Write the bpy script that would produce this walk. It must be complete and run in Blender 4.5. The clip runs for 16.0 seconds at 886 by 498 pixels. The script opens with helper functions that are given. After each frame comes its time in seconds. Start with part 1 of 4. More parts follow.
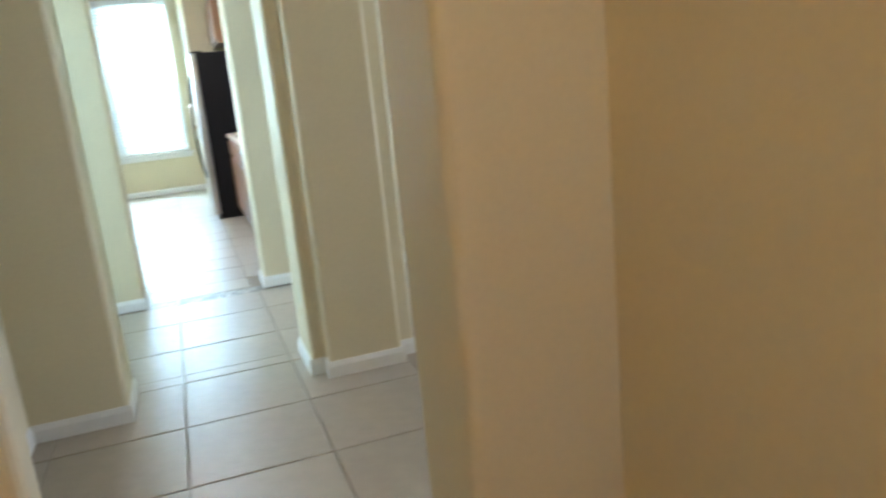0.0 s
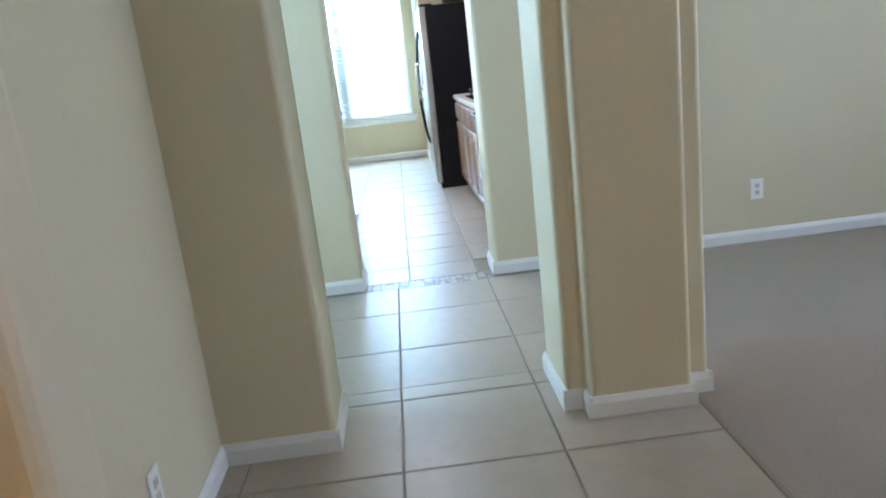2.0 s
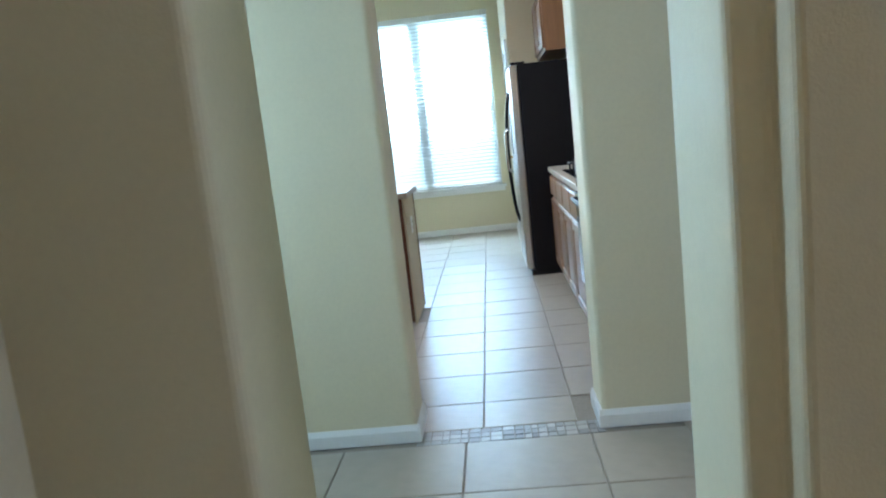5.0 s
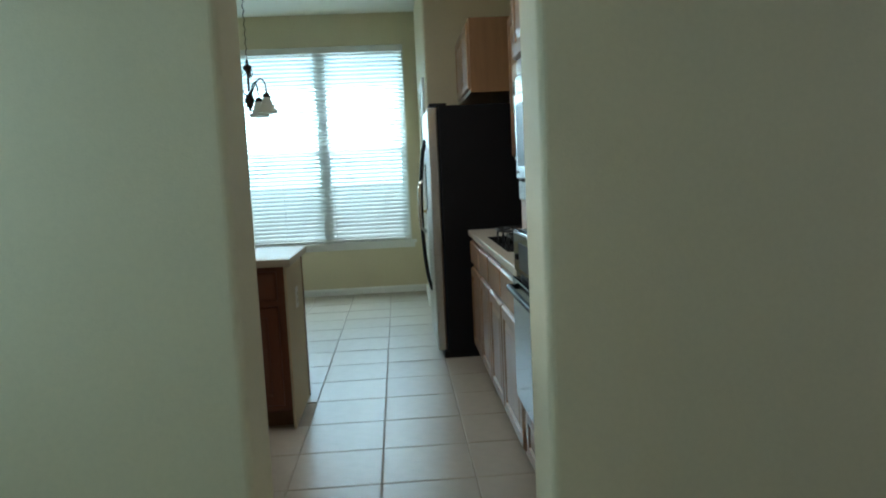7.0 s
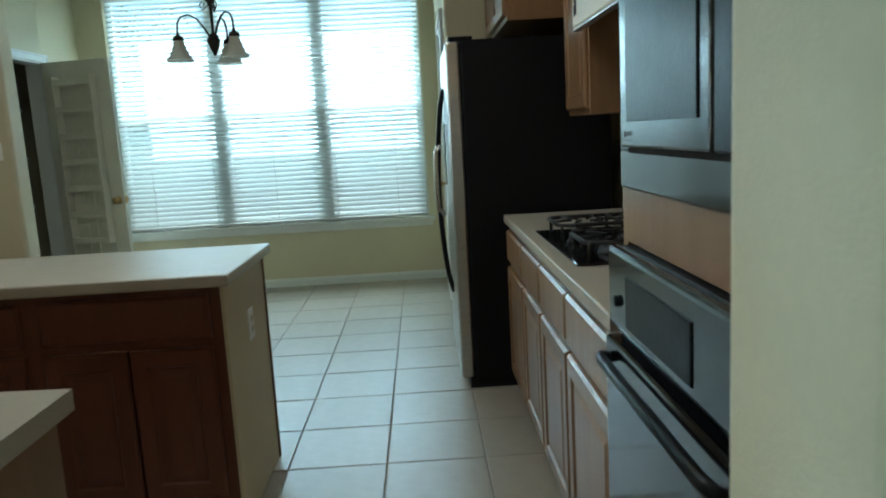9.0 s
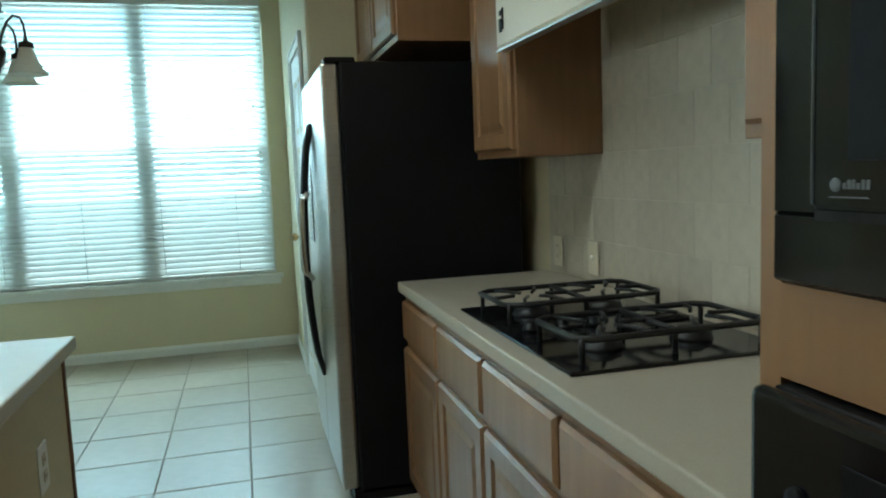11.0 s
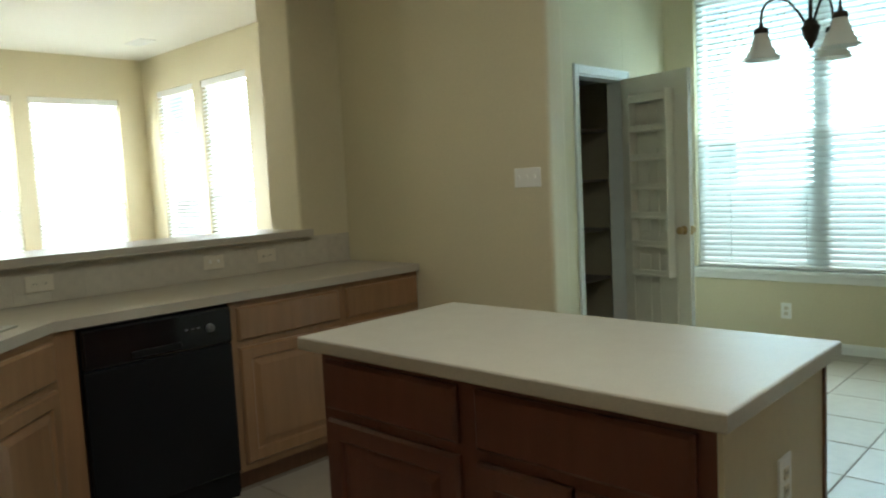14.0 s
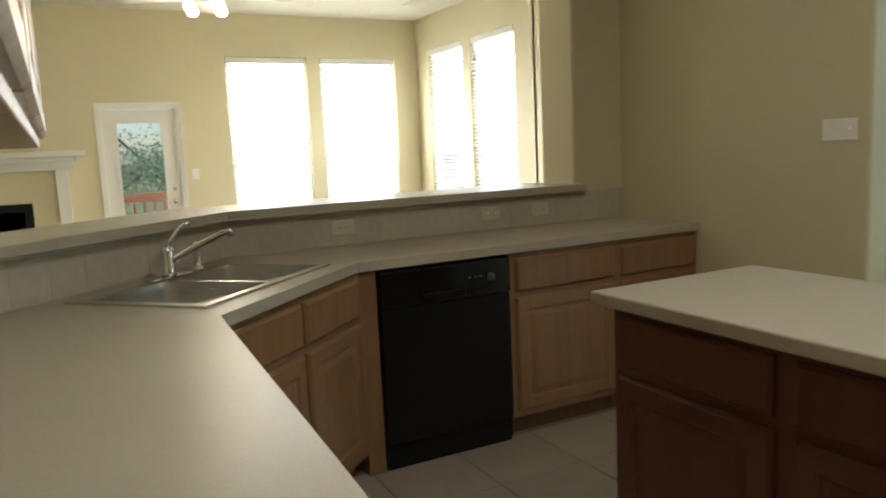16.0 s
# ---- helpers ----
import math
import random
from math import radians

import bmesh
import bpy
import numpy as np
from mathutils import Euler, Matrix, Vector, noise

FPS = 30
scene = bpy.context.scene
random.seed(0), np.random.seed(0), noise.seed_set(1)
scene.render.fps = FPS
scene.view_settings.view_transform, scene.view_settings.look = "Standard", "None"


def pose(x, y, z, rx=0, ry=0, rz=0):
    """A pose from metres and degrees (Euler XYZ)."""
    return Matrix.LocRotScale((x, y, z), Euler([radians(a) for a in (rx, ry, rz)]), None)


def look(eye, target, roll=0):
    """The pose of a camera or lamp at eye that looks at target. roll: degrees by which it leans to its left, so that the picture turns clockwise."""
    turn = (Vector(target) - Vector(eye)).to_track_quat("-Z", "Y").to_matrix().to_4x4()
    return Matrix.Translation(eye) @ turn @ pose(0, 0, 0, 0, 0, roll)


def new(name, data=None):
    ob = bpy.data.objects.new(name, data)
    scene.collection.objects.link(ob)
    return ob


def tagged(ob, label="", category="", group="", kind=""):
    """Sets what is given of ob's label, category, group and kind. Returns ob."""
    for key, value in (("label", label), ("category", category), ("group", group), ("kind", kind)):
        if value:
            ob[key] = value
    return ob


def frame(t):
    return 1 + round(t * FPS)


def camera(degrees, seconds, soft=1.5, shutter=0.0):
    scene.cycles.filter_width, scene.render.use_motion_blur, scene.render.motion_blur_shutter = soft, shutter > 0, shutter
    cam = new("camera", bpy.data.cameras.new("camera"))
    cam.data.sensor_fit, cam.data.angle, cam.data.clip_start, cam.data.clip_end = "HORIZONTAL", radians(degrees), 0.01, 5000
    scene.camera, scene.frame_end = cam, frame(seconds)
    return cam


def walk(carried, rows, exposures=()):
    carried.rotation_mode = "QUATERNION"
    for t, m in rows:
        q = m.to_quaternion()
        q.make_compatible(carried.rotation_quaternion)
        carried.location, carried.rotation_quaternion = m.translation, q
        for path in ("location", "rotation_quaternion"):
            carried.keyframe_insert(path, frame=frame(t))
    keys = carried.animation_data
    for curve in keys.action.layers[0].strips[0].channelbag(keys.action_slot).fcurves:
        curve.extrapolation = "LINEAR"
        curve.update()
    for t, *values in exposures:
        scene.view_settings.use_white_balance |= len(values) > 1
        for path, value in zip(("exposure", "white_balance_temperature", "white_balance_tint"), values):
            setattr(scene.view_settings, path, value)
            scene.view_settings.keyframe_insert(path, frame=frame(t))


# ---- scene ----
cam = camera(62.1, 16.0, soft=2.0, shutter=0.3)
PATH = [
    (0, (-0.405, -5.125, 1.321), (0.226, -3.284, 0.857), -5.6),
    (0.5, (-0.329, -4.801, 1.23), (-0.163, -2.883, 0.689), -9.1),
    (1, (-0.376, -4.599, 1.217), (-0.315, -2.677, 0.669), -8.7),
    (1.5, (-0.403, -4.394, 1.247), (-0.335, -2.468, 0.709), -8.1),
    (2, (-0.439, -4.176, 1.224), (-0.363, -2.238, 0.736), -6.6),
    (2.5, (-0.393, -3.97, 1.239), (-0.345, -2.025, 0.778), -7.0),
    (3, (-0.387, -3.797, 1.26), (-0.365, -1.844, 0.825), -7.3),
    (3.5, (-0.452, -3.639, 1.299), (-0.442, -1.682, 0.883), -6.2),
    (4, (-0.501, -3.372, 1.251), (-0.528, -1.408, 0.877), -5.1),
    (4.5, (-0.462, -3.19, 1.259), (-0.571, -1.223, 0.915), -5.0),
    (5, (-0.348, -3.014, 1.273), (-0.499, -1.044, 0.965), -6.3),
    (5.2, (-0.325, -2.929, 1.271), (-0.456, -0.953, 0.988), -6.2),
    (7.3, (-0.371, -1.709, 1.357), (-0.232, 0.275, 1.144), -2.1),
    (7.5, (-0.382, -1.561, 1.373), (-0.239, 0.419, 1.129), -1.7),
    (8, (-0.31, -1.173, 1.312), (-0.225, 0.806, 1.03), -2.5),
    (8.2, (-0.271, -1.025, 1.326), (-0.228, 0.949, 1.007), -3.2),
    (10.3, (-0.37, 0.139, 1.327), (-0.239, 2.118, 1.069), -3.4),
    (10.5, (-0.396, 0.212, 1.329), (-0.083, 2.172, 1.086), -3.4),
    (11, (-0.442, 0.296, 1.334), (0.073, 2.217, 1.121), -2.3),
    (11.5, (-0.395, 0.484, 1.343), (-0.305, 2.473, 1.155), -2.8),
    (12, (-0.341, 0.595, 1.371), (-0.758, 2.543, 1.198), -4.1),
    (12.5, (-0.323, 0.59, 1.373), (-1.133, 2.412, 1.221), -3.6),
    (13, (-0.376, 0.611, 1.36), (-1.442, 2.297, 1.207), -3.2),
    (13.5, (-0.409, 0.604, 1.344), (-1.64, 2.173, 1.186), -2.9),
    (14, (-0.399, 0.582, 1.348), (-1.773, 2.025, 1.169), -2.9),
    (14.5, (-0.41, 0.534, 1.36), (-1.897, 1.854, 1.151), -2.5),
    (15, (-0.407, 0.508, 1.364), (-1.997, 1.698, 1.128), -2.6),
    (15.5, (-0.422, 0.498, 1.374), (-2.11, 1.539, 1.114), -3.1),
    (16, (-0.516, 0.481, 1.344), (-2.278, 1.39, 1.079), -2.7),
]
walk(cam, [(t, look(eye, target, roll)) for t, eye, target, roll in PATH],
     exposures=[(0, 1.8, 5150, 11), (0.5, 1.4, 4850, 16), (1.5, 1.62, 4850, 17), (3, 1.24, 4900, 15), (5, 1.0, 4900, 13), (7.4, -0.30, 5350, 4), (8.2, -0.40, 5350, 4), (10.4, -0.02, 5200, -6), (12.0, -0.05, 5300, -6), (13, -0.05, 5400, -3), (14, 0.12, 5650, 2), (16, 0.02, 6200, 8)])

# ---- world, sun and lights ----
world = bpy.data.worlds.new("sky")
scene.world = world
world.use_nodes = True
wn = world.node_tree
sky = wn.nodes.new("ShaderNodeTexSky")
sky.sky_type = 'NISHITA'
sky.sun_disc = False
sky.sun_elevation = radians(58)
sky.sun_rotation = radians(22)
wn.nodes["Background"].inputs["Strength"].default_value = 0.15
wn.links.new(sky.outputs["Color"], wn.nodes["Background"].inputs["Color"])


def lamp(name, kind, m, energy, color, **props):
    data = bpy.data.lights.new(name, kind)
    data.energy, data.color = energy, color
    if kind == 'AREA':
        data.shape = 'RECTANGLE'
        data.size, data.size_y = props["size"]
    if kind == 'SUN':
        data.angle = props["angle"]
    if kind == 'POINT':
        data.shadow_soft_size = props["radius"]
    ob = new(name, data)
    ob.matrix_world = m
    return ob


SKYBLUE = (0.74, 0.97, 1.0)
lamp("sun", 'SUN', look((0, 0, 20), (-4.0, -10.0, 0)), 5.0, (1.0, 0.95, 0.86), angle=radians(0.5))
# sky light standing in the window openings
lamp("breakfast_window_light", 'AREA', look((-1.59, 6.85, 1.75), (-1.59, 0, 1.3)), 180, SKYBLUE, size=(2.6, 1.15))
lamp("family_window_light", 'AREA', look((-9.96, 3.40, 1.60), (0, 3.40, 1.2)), 620, (1.0, 0.97, 0.88), size=(2.6, 2.3))
lamp("family_side_window_light", 'AREA', look((-8.07, 5.34, 1.60), (-8.07, 0, 1.2)), 300, (1.0, 0.98, 0.92), size=(2.4, 2.3))
lamp("dining_window_light", 'AREA', look((4.3, -2.35, 1.6), (0, -2.35, 1.2)), 24, (0.97, 0.96, 0.97), size=(1.9, 1.6))
lamp("side_hall_window_light", 'AREA', look((-3.1, -0.78, 1.55), (0, -0.78, 1.3)), 30, (0.70, 0.95, 1.0), size=(1.2, 1.6))
lamp("foyer_lamp_light", 'POINT', pose(-0.90, -5.70, 2.72), 9, (1.0, 0.57, 0.15), radius=0.08)
lamp("entry_window_light", 'AREA', look((-0.4, -7.1, 1.7), (-0.4, 0, 1.2)), 2.5, (1.0, 0.95, 0.88), size=(1.1, 1.5))
lamp("fan_lamp_light", 'POINT', pose(-6.38, 1.60, 2.34), 30, (1.0, 0.85, 0.6), radius=0.12)

# unseen area lamp, added to fill the kitchen from above
lamp("kitchen_fill_light", 'AREA', pose(-0.95, 1.75, 2.945), 24, (1.0, 0.92, 0.78), size=(1.15, 0.55))

# ---- materials ----
def material(name, base, rough=0.5, metal=0.0, grain=(30, 0.06), stain=(1.2, 0.08), bump=(120, 0.05), spec=0.5, coat=0.0, stretch=(1, 1, 1), each=0.0, tint=None):
    m = bpy.data.materials.new(name)
    m.use_nodes = True
    t = m.node_tree
    n, l = t.nodes, t.links
    b = n["Principled BSDF"]
    b.inputs["Roughness"].default_value = rough
    b.inputs["Metallic"].default_value = metal
    b.inputs["Specular IOR Level"].default_value = spec
    b.inputs["Coat Weight"].default_value = coat
    b.inputs["Coat Roughness"].default_value = 0.12
    co = n.new("ShaderNodeTexCoord")
    mp = n.new("ShaderNodeMapping")
    mp.inputs["Scale"].default_value = stretch
    l.new(co.outputs["Object"], mp.inputs["Vector"])

    def field(scale, detail):
        x = n.new("ShaderNodeTexNoise")
        x.inputs["Scale"].default_value = scale
        x.inputs["Detail"].default_value = detail
        l.new(mp.outputs["Vector"], x.inputs["Vector"])
        return x.outputs["Fac"]

    def mixed(a, colour, fac, amount):
        mx = n.new("ShaderNodeMix")
        mx.data_type = 'RGBA'
        if isinstance(a, tuple):
            mx.inputs["A"].default_value = (*a, 1)
        else:
            l.new(a, mx.inputs["A"])
        mx.inputs["B"].default_value = (*colour, 1)
        r = n.new("ShaderNodeMapRange")
        r.inputs["From Min"].default_value = 0.35
        r.inputs["From Max"].default_value = 0.7
        r.inputs["To Max"].default_value = amount
        l.new(fac, r.inputs["Value"])
        l.new(r.outputs["Result"], mx.inputs["Factor"])
        return mx.outputs["Result"]
    dark = tuple(c * 0.55 for c in base)
    low = tint or tuple(c * 0.7 for c in base)
    c = mixed(base, dark, field(grain[0], 5), min(1, grain[1] * 4))
    c = mixed(c, low, field(stain[0], 3), min(1, stain[1] * 4))
    if each:
        oi = n.new("ShaderNodeObjectInfo")
        hs = n.new("ShaderNodeHueSaturation")
        r = n.new("ShaderNodeMapRange")
        r.inputs["To Min"].default_value, r.inputs["To Max"].default_value = 1 - each, 1 + each
        l.new(oi.outputs["Random"], r.inputs["Value"])
        l.new(r.outputs["Result"], hs.inputs["Value"])
        l.new(c, hs.inputs["Color"])
        c = hs.outputs["Color"]
    l.new(c, b.inputs["Base Color"])
    rr = n.new("ShaderNodeMapRange")
    rr.inputs["To Min"].default_value, rr.inputs["To Max"].default_value = max(0, rough - 0.06), min(1, rough + 0.06)
    l.new(field(stain[0] * 4, 3), rr.inputs["Value"])
    l.new(rr.outputs["Result"], b.inputs["Roughness"])
    if bump[1]:
        bp = n.new("ShaderNodeBump")
        bp.inputs["Strength"].default_value = bump[1]
        bp.inputs["Distance"].default_value = 0.01
        l.new(field(bump[0], 3), bp.inputs["Height"])
        l.new(bp.outputs["Normal"], b.inputs["Normal"])
    return m


def glowing(name, colour, strength):
    m = bpy.data.materials.new(name)
    m.use_nodes = True
    b = m.node_tree.nodes["Principled BSDF"]
    b.inputs["Base Color"].default_value = (*colour, 1)
    b.inputs["Emission Color"].default_value = (*colour, 1)
    b.inputs["Emission Strength"].default_value = strength
    return m


def glass_material(name, tint, rough=0.0, through_amount=1.0):
    m = bpy.data.materials.new(name)
    m.use_nodes = True
    b = m.node_tree.nodes["Principled BSDF"]
    b.inputs["Base Color"].default_value = (*tint, 1)
    b.inputs["Roughness"].default_value = rough
    b.inputs["Transmission Weight"].default_value = through_amount
    b.inputs["IOR"].default_value = 1.45
    return m


PAINT = material("wall_paint", (0.655, 0.585, 0.395), 0.62, grain=(60, 0.02), stain=(0.8, 0.04), bump=(160, 0.10))
CEIL = material("ceiling_paint", (0.80, 0.77, 0.69), 0.8, grain=(60, 0.02), stain=(0.6, 0.03), bump=(90, 0.22))
WHITE = material("white_trim_paint", (0.76, 0.75, 0.71), 0.38, grain=(40, 0.02), stain=(2, 0.03), bump=(50, 0.02))
DOORPAINT = material("door_paint", (0.70, 0.65, 0.55), 0.42, grain=(40, 0.02), stain=(2, 0.04), bump=(50, 0.03))
TILE = material("floor_tile", (0.41, 0.355, 0.275), 0.33, grain=(14, 0.05), stain=(2.2, 0.10), bump=(25, 0.03), each=0.05, tint=(0.37, 0.32, 0.25))
GROUT = material("grout", (0.33, 0.285, 0.225), 0.9, grain=(80, 0.08), stain=(3, 0.1), bump=(200, 0.2))
CARPET = material("carpet", (0.50, 0.425, 0.335), 0.95, grain=(260, 0.15), stain=(2, 0.06), bump=(350, 0.7), spec=0.1)
MOSAIC = material("mosaic_stone", (0.40, 0.38, 0.34), 0.4, grain=(40, 0.1), stain=(6, 0.12), each=0.35)
SPLASH = material("backsplash_tile", (0.55, 0.50, 0.40), 0.55, grain=(22, 0.07), stain=(4, 0.10), bump=(60, 0.15), each=0.06)
SPLASHJOINT = material("backsplash_joint", (0.60, 0.55, 0.45), 0.85, grain=(80, 0.05), bump=(200, 0.1))
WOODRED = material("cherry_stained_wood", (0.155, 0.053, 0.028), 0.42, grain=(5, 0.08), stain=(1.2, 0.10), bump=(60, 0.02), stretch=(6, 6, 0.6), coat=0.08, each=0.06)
WOOD = material("cabinet_wood", (0.30, 0.163, 0.075), 0.36, grain=(5, 0.10), stain=(1.2, 0.09), bump=(60, 0.02), stretch=(6, 6, 0.6), coat=0.25, each=0.08)
# darker copy of cabinet_wood: the toe kicks' shade is put into its colour
WOODSHADOW = material("cabinet_shadow_wood", (0.20, 0.10, 0.05), 0.5, grain=(9, 0.12), stretch=(9, 9, 1))
COUNTER = material("laminate_counter", (0.48, 0.43, 0.345), 0.36, grain=(220, 0.05), stain=(3, 0.03), bump=(150, 0.015), spec=0.3)
STEEL = material("stainless_steel", (0.55, 0.54, 0.52), 0.3, 1.0, grain=(6, 0.05), stain=(2, 0.03), bump=(40, 0.02), stretch=(1, 1, 30))
CHROME = material("chrome", (0.75, 0.74, 0.72), 0.12, 1.0, grain=(6, 0.02), stain=(3, 0.03), bump=(40, 0))
BLACKSIDE = material("fridge_black_paint", (0.006, 0.006, 0.008), 0.5, grain=(200, 0.1), stain=(2, 0.05), bump=(300, 0.12), spec=0.22)
BLACKGLOSS = material("black_gloss", (0.008, 0.008, 0.009), 0.10, grain=(50, 0.03), stain=(2, 0.03), bump=(40, 0.0), spec=0.6)
BLACKIRON = material("cast_iron", (0.015, 0.015, 0.016), 0.38, grain=(120, 0.1), stain=(6, 0.1), bump=(200, 0.25))
BLACKPLASTIC = material("black_plastic", (0.010, 0.010, 0.011), 0.34, grain=(90, 0.05), stain=(3, 0.05), bump=(100, 0.04), spec=0.16)
GREYMARK = material("grey_print", (0.13, 0.13, 0.13), 0.5)
PLATE = material("white_plastic", (0.86, 0.85, 0.80), 0.35, grain=(40, 0.01), stain=(5, 0.02), bump=(40, 0))
IVORY = material("ivory_plastic", (0.66, 0.60, 0.47), 0.4, grain=(40, 0.01), stain=(5, 0.02), bump=(40, 0))
BRONZE = material("bronze", (0.055, 0.04, 0.03), 0.4, 0.8, grain=(60, 0.1), stain=(5, 0.1), bump=(80, 0.1))


def sheer(name, colour, let_through, translucent):
    """A thin sheet: part of the light passes straight, or spread when translucent."""
    m = bpy.data.materials.new(name)
    m.use_nodes = True
    t = m.node_tree
    mixer = t.nodes.new("ShaderNodeMixShader")
    passing = t.nodes.new("ShaderNodeBsdfTranslucent" if translucent else "ShaderNodeBsdfTransparent")
    passing.inputs["Color"].default_value = (*colour, 1) if translucent else (1, 1, 1, 1)
    b = t.nodes["Principled BSDF"]
    b.inputs["Base Color"].default_value = (*colour, 1)
    b.inputs["Roughness"].default_value = 0.5
    mixer.inputs["Fac"].default_value = let_through
    t.links.new(b.outputs["BSDF"], mixer.inputs[1])
    t.links.new(passing.outputs["BSDF"], mixer.inputs[2])
    t.links.new(mixer.outputs["Shader"], t.nodes["Material Output"].inputs["Surface"])
    return m


SHADE = sheer("frosted_glass_shade", (0.85, 0.82, 0.76), 0.55, True)
SCREEN = sheer("insect_screen", (0.10, 0.11, 0.11), 0.68, False)
LEAF = sheer("leaf", (0.22, 0.30, 0.19), 0.45, True)
SLAT = sheer("blind_slat", (0.82, 0.83, 0.81), 0.55, True)
BRASS = material("aged_brass", (0.45, 0.30, 0.12), 0.3, 1.0, grain=(50, 0.06))
BULB = glowing("lit_bulb_glass", (1.0, 0.86, 0.62), 5.0)
PANE = glass_material("window_glass", (0.97, 1.0, 1.0))
BARK = material("bark", (0.10, 0.08, 0.06), 0.9, grain=(20, 0.2), bump=(30, 0.6))
DECK = material("red_deck_wood", (0.20, 0.07, 0.045), 0.7, grain=(14, 0.12), stretch=(1, 8, 8))
GRASS = material("lawn", (0.12, 0.14, 0.06), 0.9, grain=(8, 0.2), stain=(0.5, 0.2), bump=(60, 0.6))
# soot of the firebox; also the painted shade of the microwave's door gap
SOOTSHADE = material("firebox_soot_and_gap_shade", (0.02, 0.018, 0.016), 0.9, grain=(20, 0.2), bump=(30, 0.3))
# wall paint darkened: the pantry's dimness is put into the colour
PANTRYSHADE = material("pantry_shade_paint", (0.30, 0.26, 0.19), 0.8, grain=(50, 0.03), stain=(1, 0.05))


# ---- mesh helpers ----
def mesh_of(bm, name, mat, smooth=False):
    bmesh.ops.recalc_face_normals(bm, faces=bm.faces)
    me = bpy.data.meshes.new(name)
    bm.to_mesh(me)
    bm.free()
    if mat:
        me.materials.append(mat)
    if smooth:
        for p in me.polygons:
            p.use_smooth = True
    return me


def add_box(bm, x0, x1, y0, y1, z0, z1, bevel=0.0, seg=1):
    r = bmesh.ops.create_cube(bm, size=1.0)
    vs = r["verts"]
    for v in vs:
        v.co = Vector((x0 + (v.co.x + 0.5) * (x1 - x0), y0 + (v.co.y + 0.5) * (y1 - y0), z0 + (v.co.z + 0.5) * (z1 - z0)))
    if bevel:
        es = list({e for v in vs for e in v.link_edges})
        bmesh.ops.bevel(bm, geom=es, offset=bevel, segments=seg, affect='EDGES', profile=0.5)


def box_mesh(name, mat, *boxes, bevel=0.0, seg=1):
    bm = bmesh.new()
    for b in boxes:
        add_box(bm, *b, bevel=bevel, seg=seg)
    return mesh_of(bm, name, mat)


def add_prism(bm, poly, z0, z1, round_r=0.0, seg=4, edge=0.0, edge_seg=2):
    lo = [bm.verts.new((x, y, z0)) for x, y in poly]
    hi = [bm.verts.new((x, y, z1)) for x, y in poly]
    n = len(poly)
    bm.faces.new(lo[::-1])
    top = bm.faces.new(hi)
    for i in range(n):
        bm.faces.new((lo[i], lo[(i + 1) % n], hi[(i + 1) % n], hi[i]))
    bm.edges.ensure_lookup_table()
    if round_r:
        es = [e for e in bm.edges if (e.verts[0] in lo and e.verts[1] in hi) or (e.verts[1] in lo and e.verts[0] in hi)]
        bmesh.ops.bevel(bm, geom=es, offset=round_r, segments=seg, affect='EDGES', profile=0.5)
    if edge:
        es = [e for e in bm.edges if abs(e.verts[0].co.z - e.verts[1].co.z) < 1e-6 and len(e.link_faces) == 2]
        bmesh.ops.bevel(bm, geom=es, offset=edge, segments=edge_seg, affect='EDGES', profile=0.5)


def prism_mesh(name, mat, poly, z0, z1, **kw):
    bm = bmesh.new()
    add_prism(bm, poly, z0, z1, **kw)
    return mesh_of(bm, name, mat)


def add_lathe(bm, profile, seg=20, centre=(0, 0)):
    rings = []
    for r, z in profile:
        rings.append([bm.verts.new((centre[0] + r * math.cos(2 * math.pi * i / seg), centre[1] + r * math.sin(2 * math.pi * i / seg), z)) for i in range(seg)])
    for a, b in zip(rings, rings[1:]):
        for i in range(seg):
            bm.faces.new((a[i], a[(i + 1) % seg], b[(i + 1) % seg], b[i]))
    for ring in (rings[0], rings[-1]):
        if (ring[0].co - ring[seg // 2].co).length > 1e-4:
            bm.faces.new(ring)


def lathe_mesh(name, mat, profile, seg=20):
    bm = bmesh.new()
    add_lathe(bm, profile, seg)
    return mesh_of(bm, name, mat, True)


def add_tube(bm, pts, r, seg=8):
    pts = [Vector(p) for p in pts]
    rings = []
    for i, p in enumerate(pts):
        d = (pts[min(i + 1, len(pts) - 1)] - pts[max(i - 1, 0)]).normalized()
        a = d.orthogonal().normalized() if i == 0 else (rings_axis - d * rings_axis.dot(d)).normalized()
        rings_axis = a
        b = d.cross(a)
        rings.append([bm.verts.new(p + r * (math.cos(2 * math.pi * k / seg) * a + math.sin(2 * math.pi * k / seg) * b)) for k in range(seg)])
    for u, v in zip(rings, rings[1:]):
        for k in range(seg):
            bm.faces.new((u[k], u[(k + 1) % seg], v[(k + 1) % seg], v[k]))
    bm.faces.new(rings[0][::-1])
    bm.faces.new(rings[-1])


def tube_mesh(name, mat, *paths, r=0.01, seg=8):
    bm = bmesh.new()
    for p in paths:
        add_tube(bm, p, r, seg)
    return mesh_of(bm, name, mat, True)


def structure(name, me, label="", m=None):
    ob = new(name, me)
    if m:
        ob.matrix_world = m
    return tagged(ob, label, kind="structure")


def thing(name, m, label, category, group=""):
    ob = new(name)
    ob.empty_display_size = 0.1
    ob.matrix_world = m
    return tagged(ob, label, category, group)


def part(parent, name, me, m=None, label=""):
    ob = new(name, me)
    ob.parent = parent
    if m:
        ob.matrix_basis = m
    return tagged(ob, label) if label else ob


# ---- structure ----
H = 3.03
